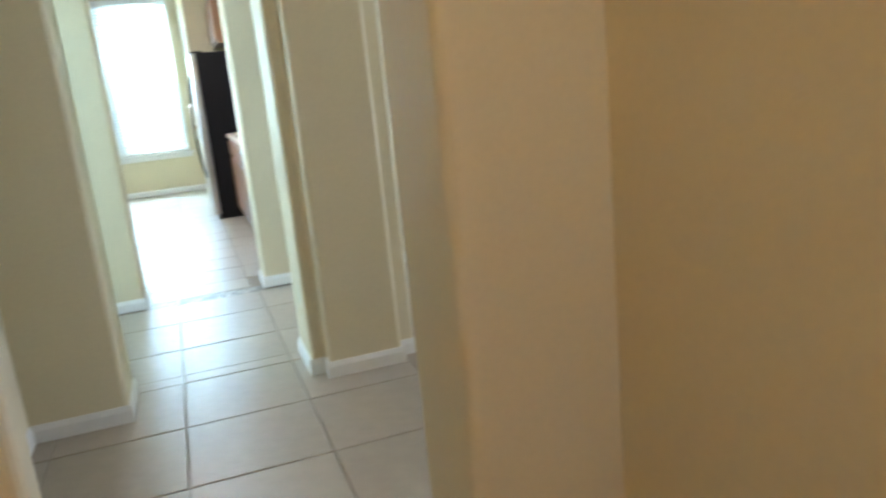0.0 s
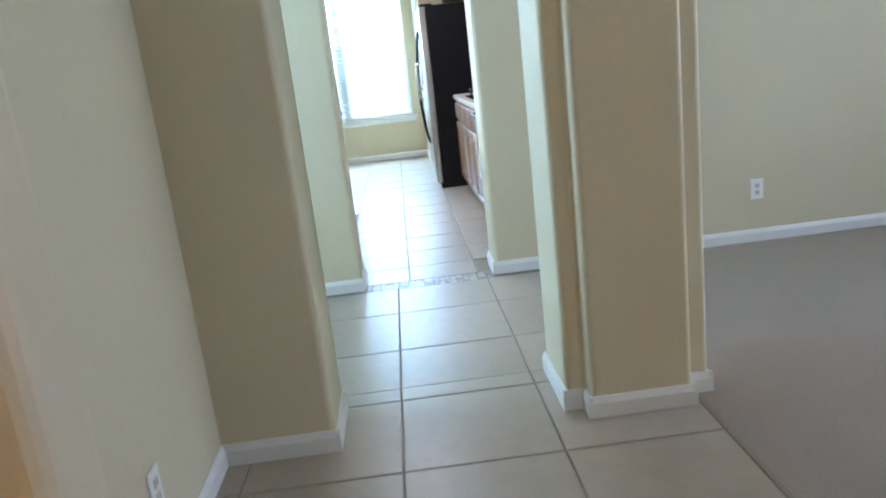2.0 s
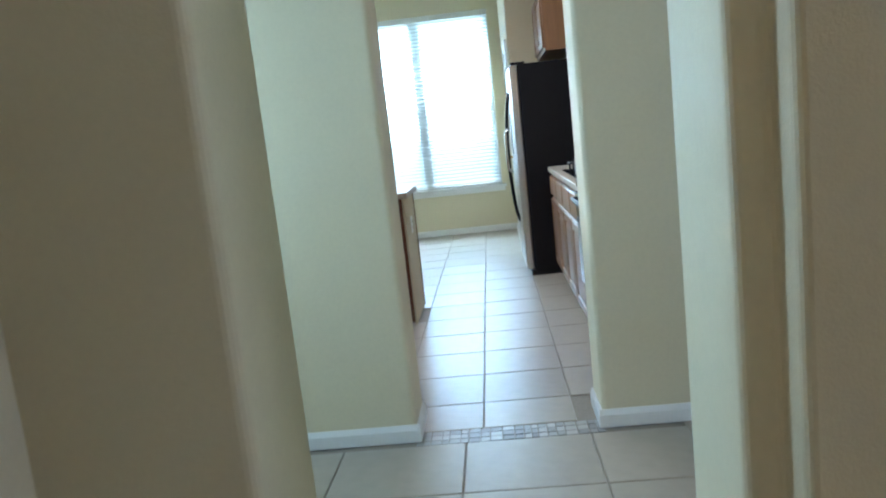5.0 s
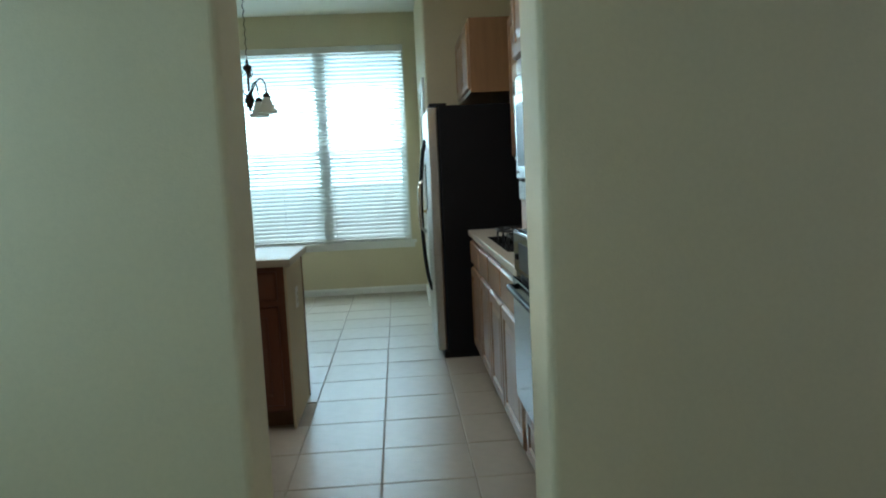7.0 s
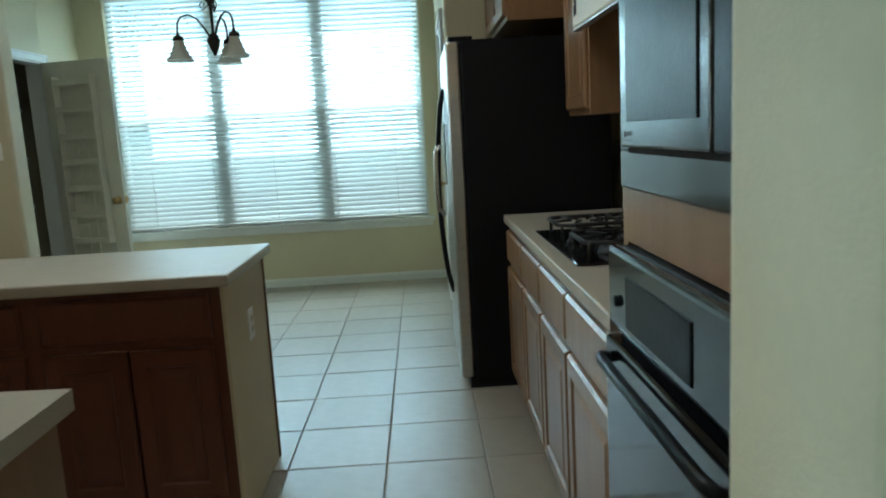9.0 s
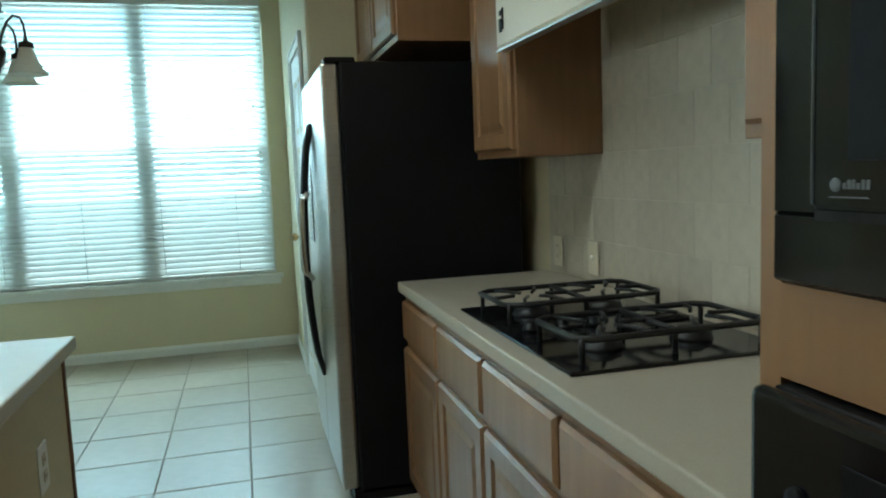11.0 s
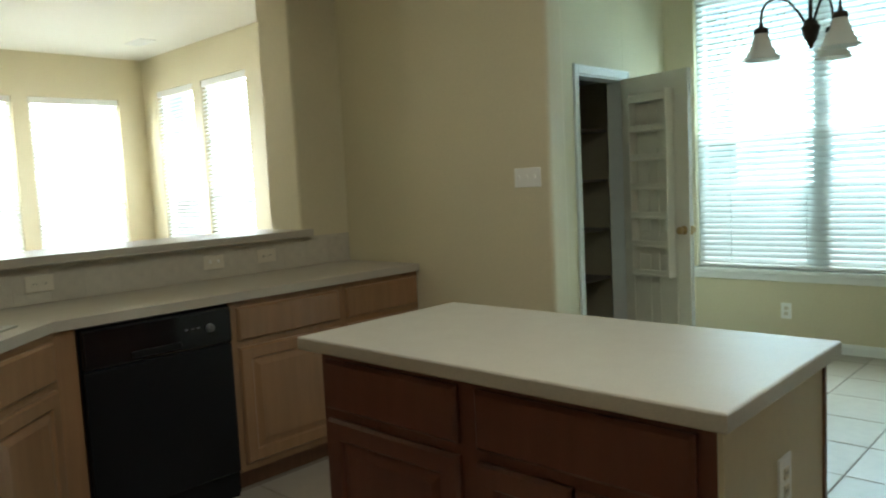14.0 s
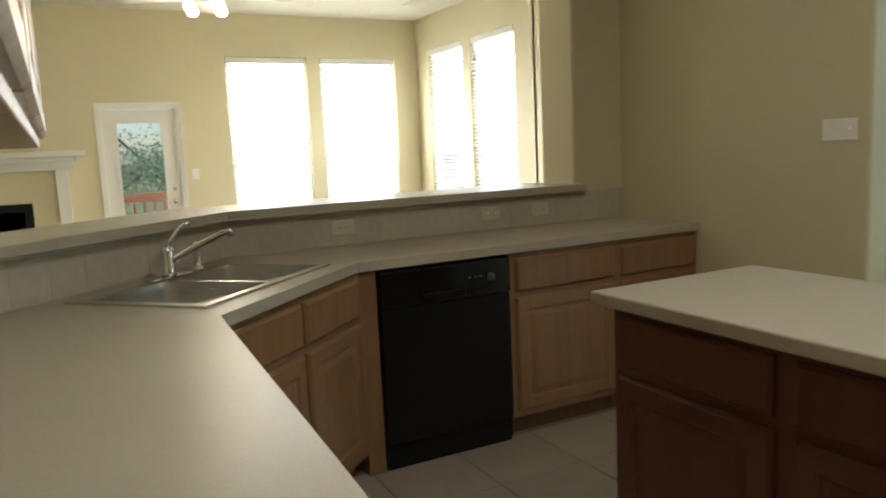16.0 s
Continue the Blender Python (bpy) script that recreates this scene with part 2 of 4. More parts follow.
def wall(name, plan, z0=0.0, z1=H, radius=0.0, mat=None):
    """A wall over its plan, with rounded plaster corners where a radius is given."""
    return structure(name, prism_mesh(name, mat or PAINT, plan, z0, z1, round_r=radius), "smooth tan painted wall")


wall("wall_hall_left", [(-1.45, -3.52), (-1.162, -3.52), (-1.162, -1.85), (-1.45, -1.85)], 0, H, 0)
wall("wall_hall_jog", [(-2.6, -1.900), (-0.778, -1.900), (-0.778, -1.575), (-2.6, -1.575)], 0, H, 0.022)
wall("wall_hall_end_left", [(-2.62, -0.070), (-0.765, -0.070), (-0.765, 0.20), (-3.03, 0.20), (-3.03, 0.08), (-2.62, 0.08)], 0, H, 0.022)
wall("wall_hall_end_right", [(0.012, -0.070), (4.0, -0.070), (4.0, 0.20), (0.012, 0.20)], 0, H, 0.022)
wall("wall_doorway_head", [(-0.80, -0.067), (0.06, -0.067), (0.06, 0.197), (-0.80, 0.197)], 2.45, H, 0)
wall("wall_foyer_left", [(-1.9, -3.52), (-0.815, -3.52), (-0.815, -3.39), (-1.9, -3.39)], 0, H, 0.03)
wall("wall_foyer_right", [(0.030, -3.92), (0.42, -3.92), (0.42, -3.57), (0.030, -3.57)], 0, H, 0.03)
wall("wall_foyer_east", [(0.36, -6.6), (0.50, -6.6), (0.50, -3.90), (0.36, -3.90)], 0, H, 0)
wall("wall_foyer_west", [(-1.9, -6.6), (-1.75, -6.6), (-1.75, -3.51), (-1.9, -3.51)], 0, H, 0)
wall("wall_dining_south", [(0.40, -3.71), (4.0, -3.71), (4.0, -3.57), (0.40, -3.57)], 0, H, 0)
wall("wall_range", [(0.75, 0.19), (0.91, 0.19), (0.91, 4.25), (0.75, 4.25)], 0, H, 0)
wall("wall_fridge_side", [(-0.085, 4.12), (0.77, 4.12), (0.77, 4.26), (-0.085, 4.26)], 0, H, 0.02)
wall("wall_breakfast_right", [(-0.083, 4.25), (0.10, 4.25), (0.10, 6.3), (-0.083, 6.3)], 0, H, 0)
wall("wall_switch", [(-4.17, 3.40), (-2.375, 3.40), (-2.375, 3.54), (-4.17, 3.54)], 0, H, 0.022)
wall("wall_post", [(-4.17, 3.06), (-3.86, 3.06), (-3.86, 3.42), (-4.17, 3.42)], 0, H, 0.015)
wall("wall_pantry_near", [(-3.32, 3.53), (-3.20, 3.53), (-3.20, 4.93), (-3.32, 4.93)], 0, H, 0)
wall("wall_pantry_far", [(-3.32, 5.54), (-3.20, 5.54), (-3.20, 6.23), (-3.32, 6.23)], 0, H, 0)
wall("wall_pantry_head", [(-3.319, 4.92), (-3.201, 4.92), (-3.201, 5.55), (-3.319, 5.55)], 2.05, H, 0)
wall("half_wall_bar", [(-4.06, 1.01), (-3.86, 1.10), (-3.86, 3.07), (-4.06, 3.07)], 0, 1.082, 0)
wall("half_wall_diagonal", [(-3.86, 1.102), (-3.02, 0.202), (-3.166, 0.066), (-4.06, 1.012)], 0, 1.082, 0)
wall("wall_bar_head", [(-4.058, 0.20), (-3.862, 0.20), (-3.862, 3.07), (-4.058, 3.07)], 2.55, H, 0)
wall("wall_family_right", [(-6.74, 4.80), (-4.2, 4.80), (-4.2, 4.94), (-6.74, 4.94)], 0, H, 0)
wall("wall_family_link", [(-4.32, 3.41), (-4.16, 3.41), (-4.16, 4.84), (-4.32, 4.84)], 0, H, 0)
wall("wall_family_near", [(-9.6, -3.0), (-2.74, -3.0), (-2.74, -2.86), (-9.6, -2.86)], 0, H, 0)
wall("wall_family_east", [(-2.75, -2.9), (-2.61, -2.9), (-2.61, -1.7), (-2.75, -1.7)], 0, H, 0)
wall("wall_pantry_back", [(-4.32, 4.92), (-4.2, 4.92), (-4.2, 6.3), (-4.32, 6.3)], 0, H, 0, PANTRYSHADE)


def wall_with_openings(name, length, thick, openings, m, label="tan painted wall with window openings"):
    """Along local x, inside face at y = 0, thickness to +y."""
    bm = bmesh.new()
    xs = sorted({0, length, *[o[0] for o in openings], *[o[1] for o in openings]})
    for a, b in zip(xs, xs[1:]):
        mid = (a + b) / 2
        holes = sorted((o[2], o[3]) for o in openings if o[0] < mid < o[1])
        z = 0
        for lo, hi in holes:
            if lo > z:
                add_box(bm, a, b, 0, thick, z, lo)
            z = hi
        add_box(bm, a, b, 0, thick, z, H)
    bmesh.ops.remove_doubles(bm, verts=bm.verts, dist=1e-5)
    return structure(name, mesh_of(bm, name, PAINT), label, m)


WX0, WX1, WZ0, WZ1 = -2.955, -0.222, 0.583, 2.70
wall_with_openings("wall_breakfast_window", 4.4, 0.16, [(4.3 + WX0, 4.3 + WX1, WZ0, WZ1)], pose(-4.3, 6.2, 0))
wall_with_openings("wall_family_far", 7.9, 0.16, [(2.335 + 2.95, 3.31 + 2.95, 0.55, 2.54), (3.475 + 2.95, 4.485 + 2.95, 0.55, 2.54), (0.965 + 2.95, 1.735 + 2.95, 0.0, 1.965)],
                   Matrix.Translation((-9.40, -2.95, 0)) @ Euler((0, 0, radians(90))).to_matrix().to_4x4())
wall_with_openings("wall_family_side_window", 2.7, 0.14, [(0.34, 1.215, 0.55, 2.61), (1.40, 2.32, 0.55, 2.61)], pose(-9.40, 4.80, 0))
wall_with_openings("wall_dining_window", 3.86, 0.15, [(1.60, 3.40, 0.7, 2.2)], Matrix.Translation((3.85, 0.15, 0)) @ Euler((0, 0, radians(-90))).to_matrix().to_4x4())

wall_with_openings("wall_foyer_back", 2.40, 0.15, [(0.40, 1.40, 0.9, 2.3)], pose(0.50, -6.6, 0, 0, 0, 180))
wall_with_openings("wall_side_hall", 1.75, 0.15, [(0.42, 1.42, 0.8, 2.2)], Matrix.Translation((-2.6, -1.70, 0)) @ Euler((0, 0, radians(90))).to_matrix().to_4x4())
structure("ceiling", box_mesh("ceiling", CEIL, (-9.7, 4.1, -6.8, 6.6, H, H + 0.15)), "off-white textured ceiling")
structure("floor", box_mesh("floor", GROUT, (-4.35, 4.1, -6.8, 6.5, -0.12, -0.006)), "grout bed under ceramic floor tiles")
structure("carpet_floor_family", box_mesh("carpet", CARPET, (-9.6, -4.24, -2.95, 4.9, -0.1, 0.004), (-4.24, -2.7, -2.95, 0.2, -0.1, 0.004)), "beige carpet in the family room")
structure("carpet_floor_bar", prism_mesh("carpet", CARPET, [(-4.24, 0.2), (-3.292, 0.2), (-4.062, 1.01), (-4.062, 3.06), (-4.24, 3.06)], -0.1, 0.004), "beige carpet behind the half wall")
structure("carpet_floor_dining", box_mesh("carpet", CARPET, (0.34, 3.86, -1.47, -0.072, -0.1, 0.003), (0.482, 3.86, -3.58, -1.47, -0.1, 0.003)), "grey-beige cut pile carpet")
structure("ground", box_mesh("ground", GRASS, (-300, 300, -300, 300, -0.6, -0.35)), "green lawn outside the house")


def baseboard(a, b, h=0.075):
    """White board along a wall foot from a to b, its face to the right of that way."""
    a, b = Vector((*a, 0)), Vector((*b, 0))
    step = (b - a).normalized() * 0.002
    a, b = a + step, b - step
    d = b - a
    L = d.length
    bm = bmesh.new()
    prof = [(0, 0), (0.014, 0), (0.014, h * 0.7), (0.009, h * 0.86), (0.004, h), (0, h)]
    v0 = [bm.verts.new((0, -y, z)) for y, z in prof]
    v1 = [bm.verts.new((L, -y, z)) for y, z in prof]
    for i in range(len(prof)):
        j = (i + 1) % len(prof)
        bm.faces.new((v0[i], v0[j], v1[j], v1[i]))
    bm.faces.new(v0)
    bm.faces.new(v1)
    structure("baseboard", mesh_of(bm, "baseboard", WHITE), "white painted wooden baseboard",
              Matrix.Translation(a + Vector((0, 0, 0.001))) @ Euler((0, 0, math.atan2(d.y, d.x))).to_matrix().to_4x4())


for a, b in [((-1.162, -1.900), (-0.764, -1.900)), ((-0.778, -1.914), (-0.778, -1.575)), ((-1.162, -3.39), (-1.162, -1.900)),
             ((-2.6, -0.070), (-0.751, -0.070)), ((-0.765, -0.084), (-0.765, 0.20)), ((-0.002, -0.070), (3.85, -0.070)), ((0.012, 0.20), (0.012, -0.084)),
             ((-3.20, 6.2), (-0.083, 6.2)), ((-0.083, 6.2), (-0.083, 5.35)), ((-3.20, 5.60), (-3.20, 6.2)), ((-3.20, 3.54), (-3.20, 4.868)),
             ((-3.25, 3.40), (-2.361, 3.40)), ((-2.375, 3.40), (-2.375, 3.54)), ((0.030, -3.92), (0.36, -3.92)), ((0.030, -3.57), (0.030, -3.92)),
             ((-9.40, 0.55), (-9.40, 0.88)), ((-9.40, 1.83), (-9.40, 4.80)), ((-9.40, 4.80), (-4.32, 4.80))]:
    baseboard(a, b)

# notched square column between hall and dining room
XA, XB, XC, XD = 0.024, 0.094, 0.443, 0.532
YA, YB, YC, YD = -1.912, -1.830, -1.480, -1.398
structure("column", prism_mesh("column", PAINT, [(XB, YA), (XC, YA), (XC, YB), (XD, YB), (XD, YC), (XC, YC), (XC, YD), (XB, YD), (XB, YC), (XA, YC), (XA, YB), (XB, YB)], 0, H, round_r=0.018),
          "tan painted square column with notched corners")
for a, b in [((XB - 0.014, YA), (XC + 0.014, YA)), ((XC, YA - 0.014), (XC, YB)), ((XC, YB), (XD + 0.014, YB)), ((XD, YB - 0.014), (XD, YC + 0.014)),
             ((XA - 0.014, YB), (XB, YB)), ((XB, YB), (XB, YA - 0.014)), ((XA, YC + 0.014), (XA, YB - 0.014))]:
    baseboard(a, b)


# ---- windows, blinds and doors ----
def window_unit(name, w, h, lights, m, label, head=0.05, side=0.05, post=0.055, mid=0.37):
    """White sash window in its opening: local x along, z up from the sill, outside to +y."""
    ob = tagged(new(name), label, kind="structure")
    ob.matrix_world = m
    b = [(side, w - side, 0.06, 0.12, 0, 0.05), (side, w - side, 0.06, 0.12, h - head, h), (0, side, 0.06, 0.12, 0, h), (w - side, w, 0.06, 0.12, 0, h)]
    step = w / lights
    for i in range(1, lights):
        b.append((i * step - post, i * step + post, 0.058, 0.122, 0.05, h - head))
    for i in range(lights):
        b.append((i * step + 0.04, (i + 1) * step - 0.04, 0.064, 0.116, h * mid - 0.022, h * mid + 0.022))
    part(ob, "frame", box_mesh("frame", WHITE, *b))
    for i in range(lights):
        for z0, z1 in ((0.05, h * mid), (h * mid, h - head)):
            p = part(ob, "pane", box_mesh("pane", PANE, (i * step + 0.04, (i + 1) * step - 0.04, 0.088, 0.092, z0, z1)))
            p.visible_shadow = False
        part(ob, "insect_screen", box_mesh("insect_screen", SCREEN, (i * step + 0.045, (i + 1) * step - 0.045, 0.125, 0.1255, 0.03, h * mid)))
    part(ob, "sill", box_mesh("sill", WHITE, (-0.05, w + 0.05, -0.035, 0.06, -0.035, 0.0), (-0.03, w + 0.03, -0.016, 0.0, -0.085, -0.035), bevel=0.004))
    return ob


def blind(w, h, m, tilt, label, group):
    ob = thing("window_blind", m, label, "window blind", group)
    part(ob, "headrail", box_mesh("headrail", WHITE, (0.012, w - 0.012, 0.0, 0.055, h - 0.075, h - 0.004), bevel=0.004))
    bm = bmesh.new()
    pitch = 0.043
    n = int((h - 0.11) / pitch)
    vs = []
    for s in (0, 1):
        vs.append([bm.verts.new((0.014 + s * (w - 0.028), (k / 4 - 0.5) * 0.05, 0.004 * (1 - (k / 2 - 1) ** 2) + q)) for q in (0, 0.0028) for k in range(5)])
    for k in range(4):
        bm.faces.new((vs[0][k], vs[0][k + 1], vs[1][k + 1], vs[1][k]))
        bm.faces.new((vs[0][5 + k], vs[1][5 + k], vs[1][6 + k], vs[0][6 + k]))
    bm.faces.new((vs[0][0], vs[1][0], vs[1][5], vs[0][5]))
    bm.faces.new((vs[0][4], vs[0][9], vs[1][9], vs[1][4]))
    me = mesh_of(bm, "slat", SLAT)
    for i in range(n):
        part(ob, "slat", me, pose(0, 0.027, 0.06 + i * pitch, tilt, 0, 0))
    part(ob, "bottom_rail", box_mesh("bottom_rail", WHITE, (0.014, w - 0.014, 0.002, 0.052, 0.006, 0.03), bevel=0.004))
    k = max(2, round(w / 0.6))
    part(ob, "ladder_cord", tube_mesh("ladder_cord", WHITE, *[[(w * (i + 0.5) / k, y, 0.02), (w * (i + 0.5) / k, y, h - 0.05)] for i in range(k) for y in (0.001, 0.053)], r=0.0016, seg=4))
    part(ob, "tilt_cord", tube_mesh("tilt_cord", WHITE, [(w - 0.10, -0.006, h * 0.62), (w - 0.10, -0.006, h - 0.05)], [(w - 0.13, -0.006, h * 0.72), (w - 0.13, -0.006, h - 0.05)], r=0.002, seg=4))
    part(ob, "tassel", lathe_mesh("tassel", WHITE, [(0.002, 0.03), (0.009, 0.02), (0.010, 0.0), (0.004, -0.004)], 8), pose(w - 0.10, -0.006, h * 0.62 - 0.03))
    return ob


window_unit("window_1", WX1 - WX0, WZ1 - WZ0, 3, pose(WX0, 6.2, WZ0), "wide triple sash window in the breakfast room", head=0.10, side=0.055, post=0.06, mid=0.46)
blind(WX1 - WX0, WZ1 - WZ0, pose(WX0, 6.202, WZ0), 47, "white wide-slat blind lowered over the triple window", "window blinds")
FAR = Matrix.Translation((-9.40, 0, 0)) @ Euler((0, 0, radians(90))).to_matrix().to_4x4()
for i, (y0, y1) in enumerate(((2.335, 3.31), (3.475, 4.485))):
    window_unit("window_%d" % (2 + i), y1 - y0, 1.99, 1, FAR @ pose(y0, 0, 0.55), "tall white sash window in the family room")
    blind(y1 - y0, 1.99, FAR @ pose(y0, 0.002, 0.55), 30, "white wide-slat blind over a tall family room window", "window blinds")
for i, (x0, x1) in enumerate(((-9.06, -8.185), (-8.0, -7.08))):
    window_unit("window_%d" % (4 + i), x1 - x0, 2.06, 1, pose(x0, 4.80, 0.55), "tall white sash window in the family room")
    blind(x1 - x0, 2.06, pose(x0, 4.802, 0.55), 30, "white wide-slat blind over a tall side window", "window blinds")
window_unit("window_6", 1.8, 1.5, 2, Matrix.Translation((3.85, -1.45, 0.7)) @ Euler((0, 0, radians(-90))).to_matrix().to_4x4(), "white sash window in the dining room")
window_unit("window_7", 1.0, 1.4, 1, pose(0.10, -6.6, 0.9, 0, 0, 180), "white sash window in the entry")
window_unit("window_8", 1.0, 1.4, 1, Matrix.Translation((-2.6, -1.28, 0.8)) @ Euler((0, 0, radians(90))).to_matrix().to_4x4(), "white sash window at the end of the side hall")


def casing(w, h, m, label):
    """White door casing round an opening of width w, height h, on a wall face at local y = 0, proud to -y."""
    bm = bmesh.new()
    for x0, x1, z0, z1 in ((-0.062, 0, 0, h + 0.062), (w, w + 0.062, 0, h + 0.062), (0, w, h, h + 0.062)):
        add_box(bm, x0, x1, -0.013, 0, z0, z1, bevel=0.003)
    for x0, x1, z0, z1 in ((-0.060, -0.046, 0, h + 0.06), (w + 0.046, w + 0.060, 0, h + 0.06), (-0.046, w + 0.046, h + 0.046, h + 0.06)):
        add_box(bm, x0, x1, -0.019, -0.012, z0, z1)
    for x0, x1, z0, z1 in ((-0.002, 0.012, 0, h), (w - 0.012, w + 0.002, 0, h), (0.012, w - 0.012, h - 0.012, h + 0.002)):
        add_box(bm, x0, x1, -0.002, 0.13, z0, z1)
    return structure("trim", mesh_of(bm, "door_casing", WHITE), label, m)


def panelled_leaf(w, h, thick, mat, panels):
    """A leaf with moulded panels on both faces: x 0..w, y 0..thick, z 0..h."""
    bm = bmesh.new()
    add_box(bm, 0, w, 0.006, thick - 0.006, 0, h)
    xs = sorted({0, w, *[p[0] for p in panels], *[p[1] for p in panels]})
    zs = sorted({0, h, *[p[2] for p in panels], *[p[3] for p in panels]})
    for a, b in zip(xs, xs[1:]):
        for c, d in zip(zs, zs[1:]):
            mx, mz = (a + b) / 2, (c + d) / 2
            if not any(p[0] < mx < p[1] and p[2] < mz < p[3] for p in panels):
                add_box(bm, a, b, 0, thick, c, d)
    for a, b, c, d in panels:
        add_box(bm, a + 0.03, b - 0.03, 0.002, thick - 0.002, c + 0.03, d - 0.03, bevel=0.006)
    return mesh_of(bm, "leaf", mat)


def knob_mesh(mat):
    return lathe_mesh("knob", mat, [(0.001, 0.066), (0.020, 0.064), (0.028, 0.052), (0.026, 0.038), (0.012, 0.028), (0.011, 0.008), (0.031, 0.006), (0.031, 0.0), (0.001, 0.0)], 16)


# pantry door, standing open into the breakfast room
EAST = Euler((0, 0, radians(90))).to_matrix().to_4x4()
casing(0.61, 2.04, Matrix.Translation((-3.199, 4.93, 0)) @ EAST, "white painted pantry door casing")
pantry_door = thing("pantry_door", pose(-3.182, 5.525, 0.012, 0, 0, -14) @ Matrix.Diagonal((0.868, 1, 1, 1)), "cream panelled pantry door standing open with a rack of narrow shelves", "door")
part(pantry_door, "leaf", panelled_leaf(0.685, 2.02, 0.035, DOORPAINT, [(0.10, 0.31, 1.58, 1.90), (0.375, 0.585, 1.58, 1.90), (0.10, 0.31, 0.88, 1.50), (0.375, 0.585, 0.88, 1.50), (0.10, 0.31, 0.16, 0.78), (0.375, 0.585, 0.16, 0.78)]), pose(0, -0.035, 0))
rack = [(0.14, 0.165, -0.075, 0, 0.60, 1.90), (0.52, 0.545, -0.075, 0, 0.60, 1.90)]
for k in range(7):
    rack += [(0.165, 0.52, -0.075, 0, 0.60 + k * 0.205, 0.618 + k * 0.205), (0.165, 0.52, -0.075, -0.065, 0.618 + k * 0.205, 0.648 + k * 0.205)]
part(pantry_door, "shelf_rack", box_mesh("shelf_rack", DOORPAINT, *rack, bevel=0.002), pose(0, -0.036, 0))
part(pantry_door, "knob", knob_mesh(BRASS), pose(0.63, -0.035, 0.93, 90, 0, 0))
part(pantry_door, "knob", knob_mesh(BRASS), pose(0.63, 0.0, 0.93, -90, 0, 0))
part(pantry_door, "latch_plate", box_mesh("latch_plate", BRASS, (0.684, 0.687, -0.03, -0.005, 0.90, 0.96)))
for z in (0.22, 1.0, 1.78):
    part(pantry_door, "hinge", tube_mesh("hinge", BRASS, [(-0.004, -0.004, z), (-0.004, -0.004, z + 0.09)], r=0.006))
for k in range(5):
    shelf = thing("pantry_shelf", pose(-4.19, 4.0, 0.45 + k * 0.42), "plain painted shelf with the pantry's shade put into its colour", "shelf", "pantry shelves")
    part(shelf, "board", box_mesh("board", PANTRYSHADE, (0.0, 0.45, 0.0, 2.19, 0, 0.02)))
    part(shelf, "cleat", box_mesh("cleat", PANTRYSHADE, (0.0, 0.02, 0.0, 2.19, -0.05, 0)))

# utility door casing past the refrigerator
casing(0.76, 2.05, Matrix.Translation((-0.085, 5.22, 0)) @ Euler((0, 0, radians(-90))).to_matrix().to_4x4(), "white painted door casing past the refrigerator")
udoor = thing("utility_door", Matrix.Translation((-0.075, 5.21, 0.01)) @ Euler((0, 0, radians(-90))).to_matrix().to_4x4(), "closed white panelled door past the refrigerator", "door")
part(udoor, "leaf", panelled_leaf(0.74, 2.03, 0.035, WHITE, [(0.10, 0.33, 1.58, 1.90), (0.41, 0.64, 1.58, 1.90), (0.10, 0.33, 0.88, 1.50), (0.41, 0.64, 0.88, 1.50), (0.10, 0.33, 0.16, 0.78), (0.41, 0.64, 0.16, 0.78)]), pose(0, -0.011, 0))
part(udoor, "knob", knob_mesh(BRASS), pose(0.06, -0.011, 0.93, 90, 0, 0))

# glazed back door
casing(0.77, 1.965, FAR @ pose(0.965, -0.001, 0), "white painted casing of the glazed back door")
bdoor = thing("back_door", FAR @ pose(0.977, 0.02, 0.01) @ Matrix.Diagonal((0.937, 1, 0.973, 1)), "white back door with one tall glass pane", "door")
part(bdoor, "frame", box_mesh("frame", WHITE, (0, 0.13, 0, 0.045, 0, 1.99), (0.66, 0.796, 0, 0.045, 0, 1.99), (0.13, 0.66, 0, 0.045, 0, 0.25), (0.13, 0.66, 0, 0.045, 1.86, 1.99),
     (0.11, 0.15, -0.008, 0.053, 0.23, 1.88), (0.64, 0.68, -0.008, 0.053, 0.23, 1.88), (0.15, 0.64, -0.008, 0.053, 0.23, 0.27), (0.15, 0.64, -0.008, 0.053, 1.84, 1.88)))
pane = part(bdoor, "pane", box_mesh("pane", PANE, (0.14, 0.65, 0.02, 0.024, 0.26, 1.85)))
pane.visible_shadow = False
part(bdoor, "knob", knob_mesh(CHROME), pose(0.73, 0.0, 0.93, 90, 0, 0))
part(bdoor, "deadbolt", lathe_mesh("deadbolt", CHROME, [(0.001, 0.02), (0.02, 0.018), (0.026, 0.004), (0.026, 0), (0.001, 0)], 14), pose(0.73, 0.0, 1.08, 90, 0, 0))


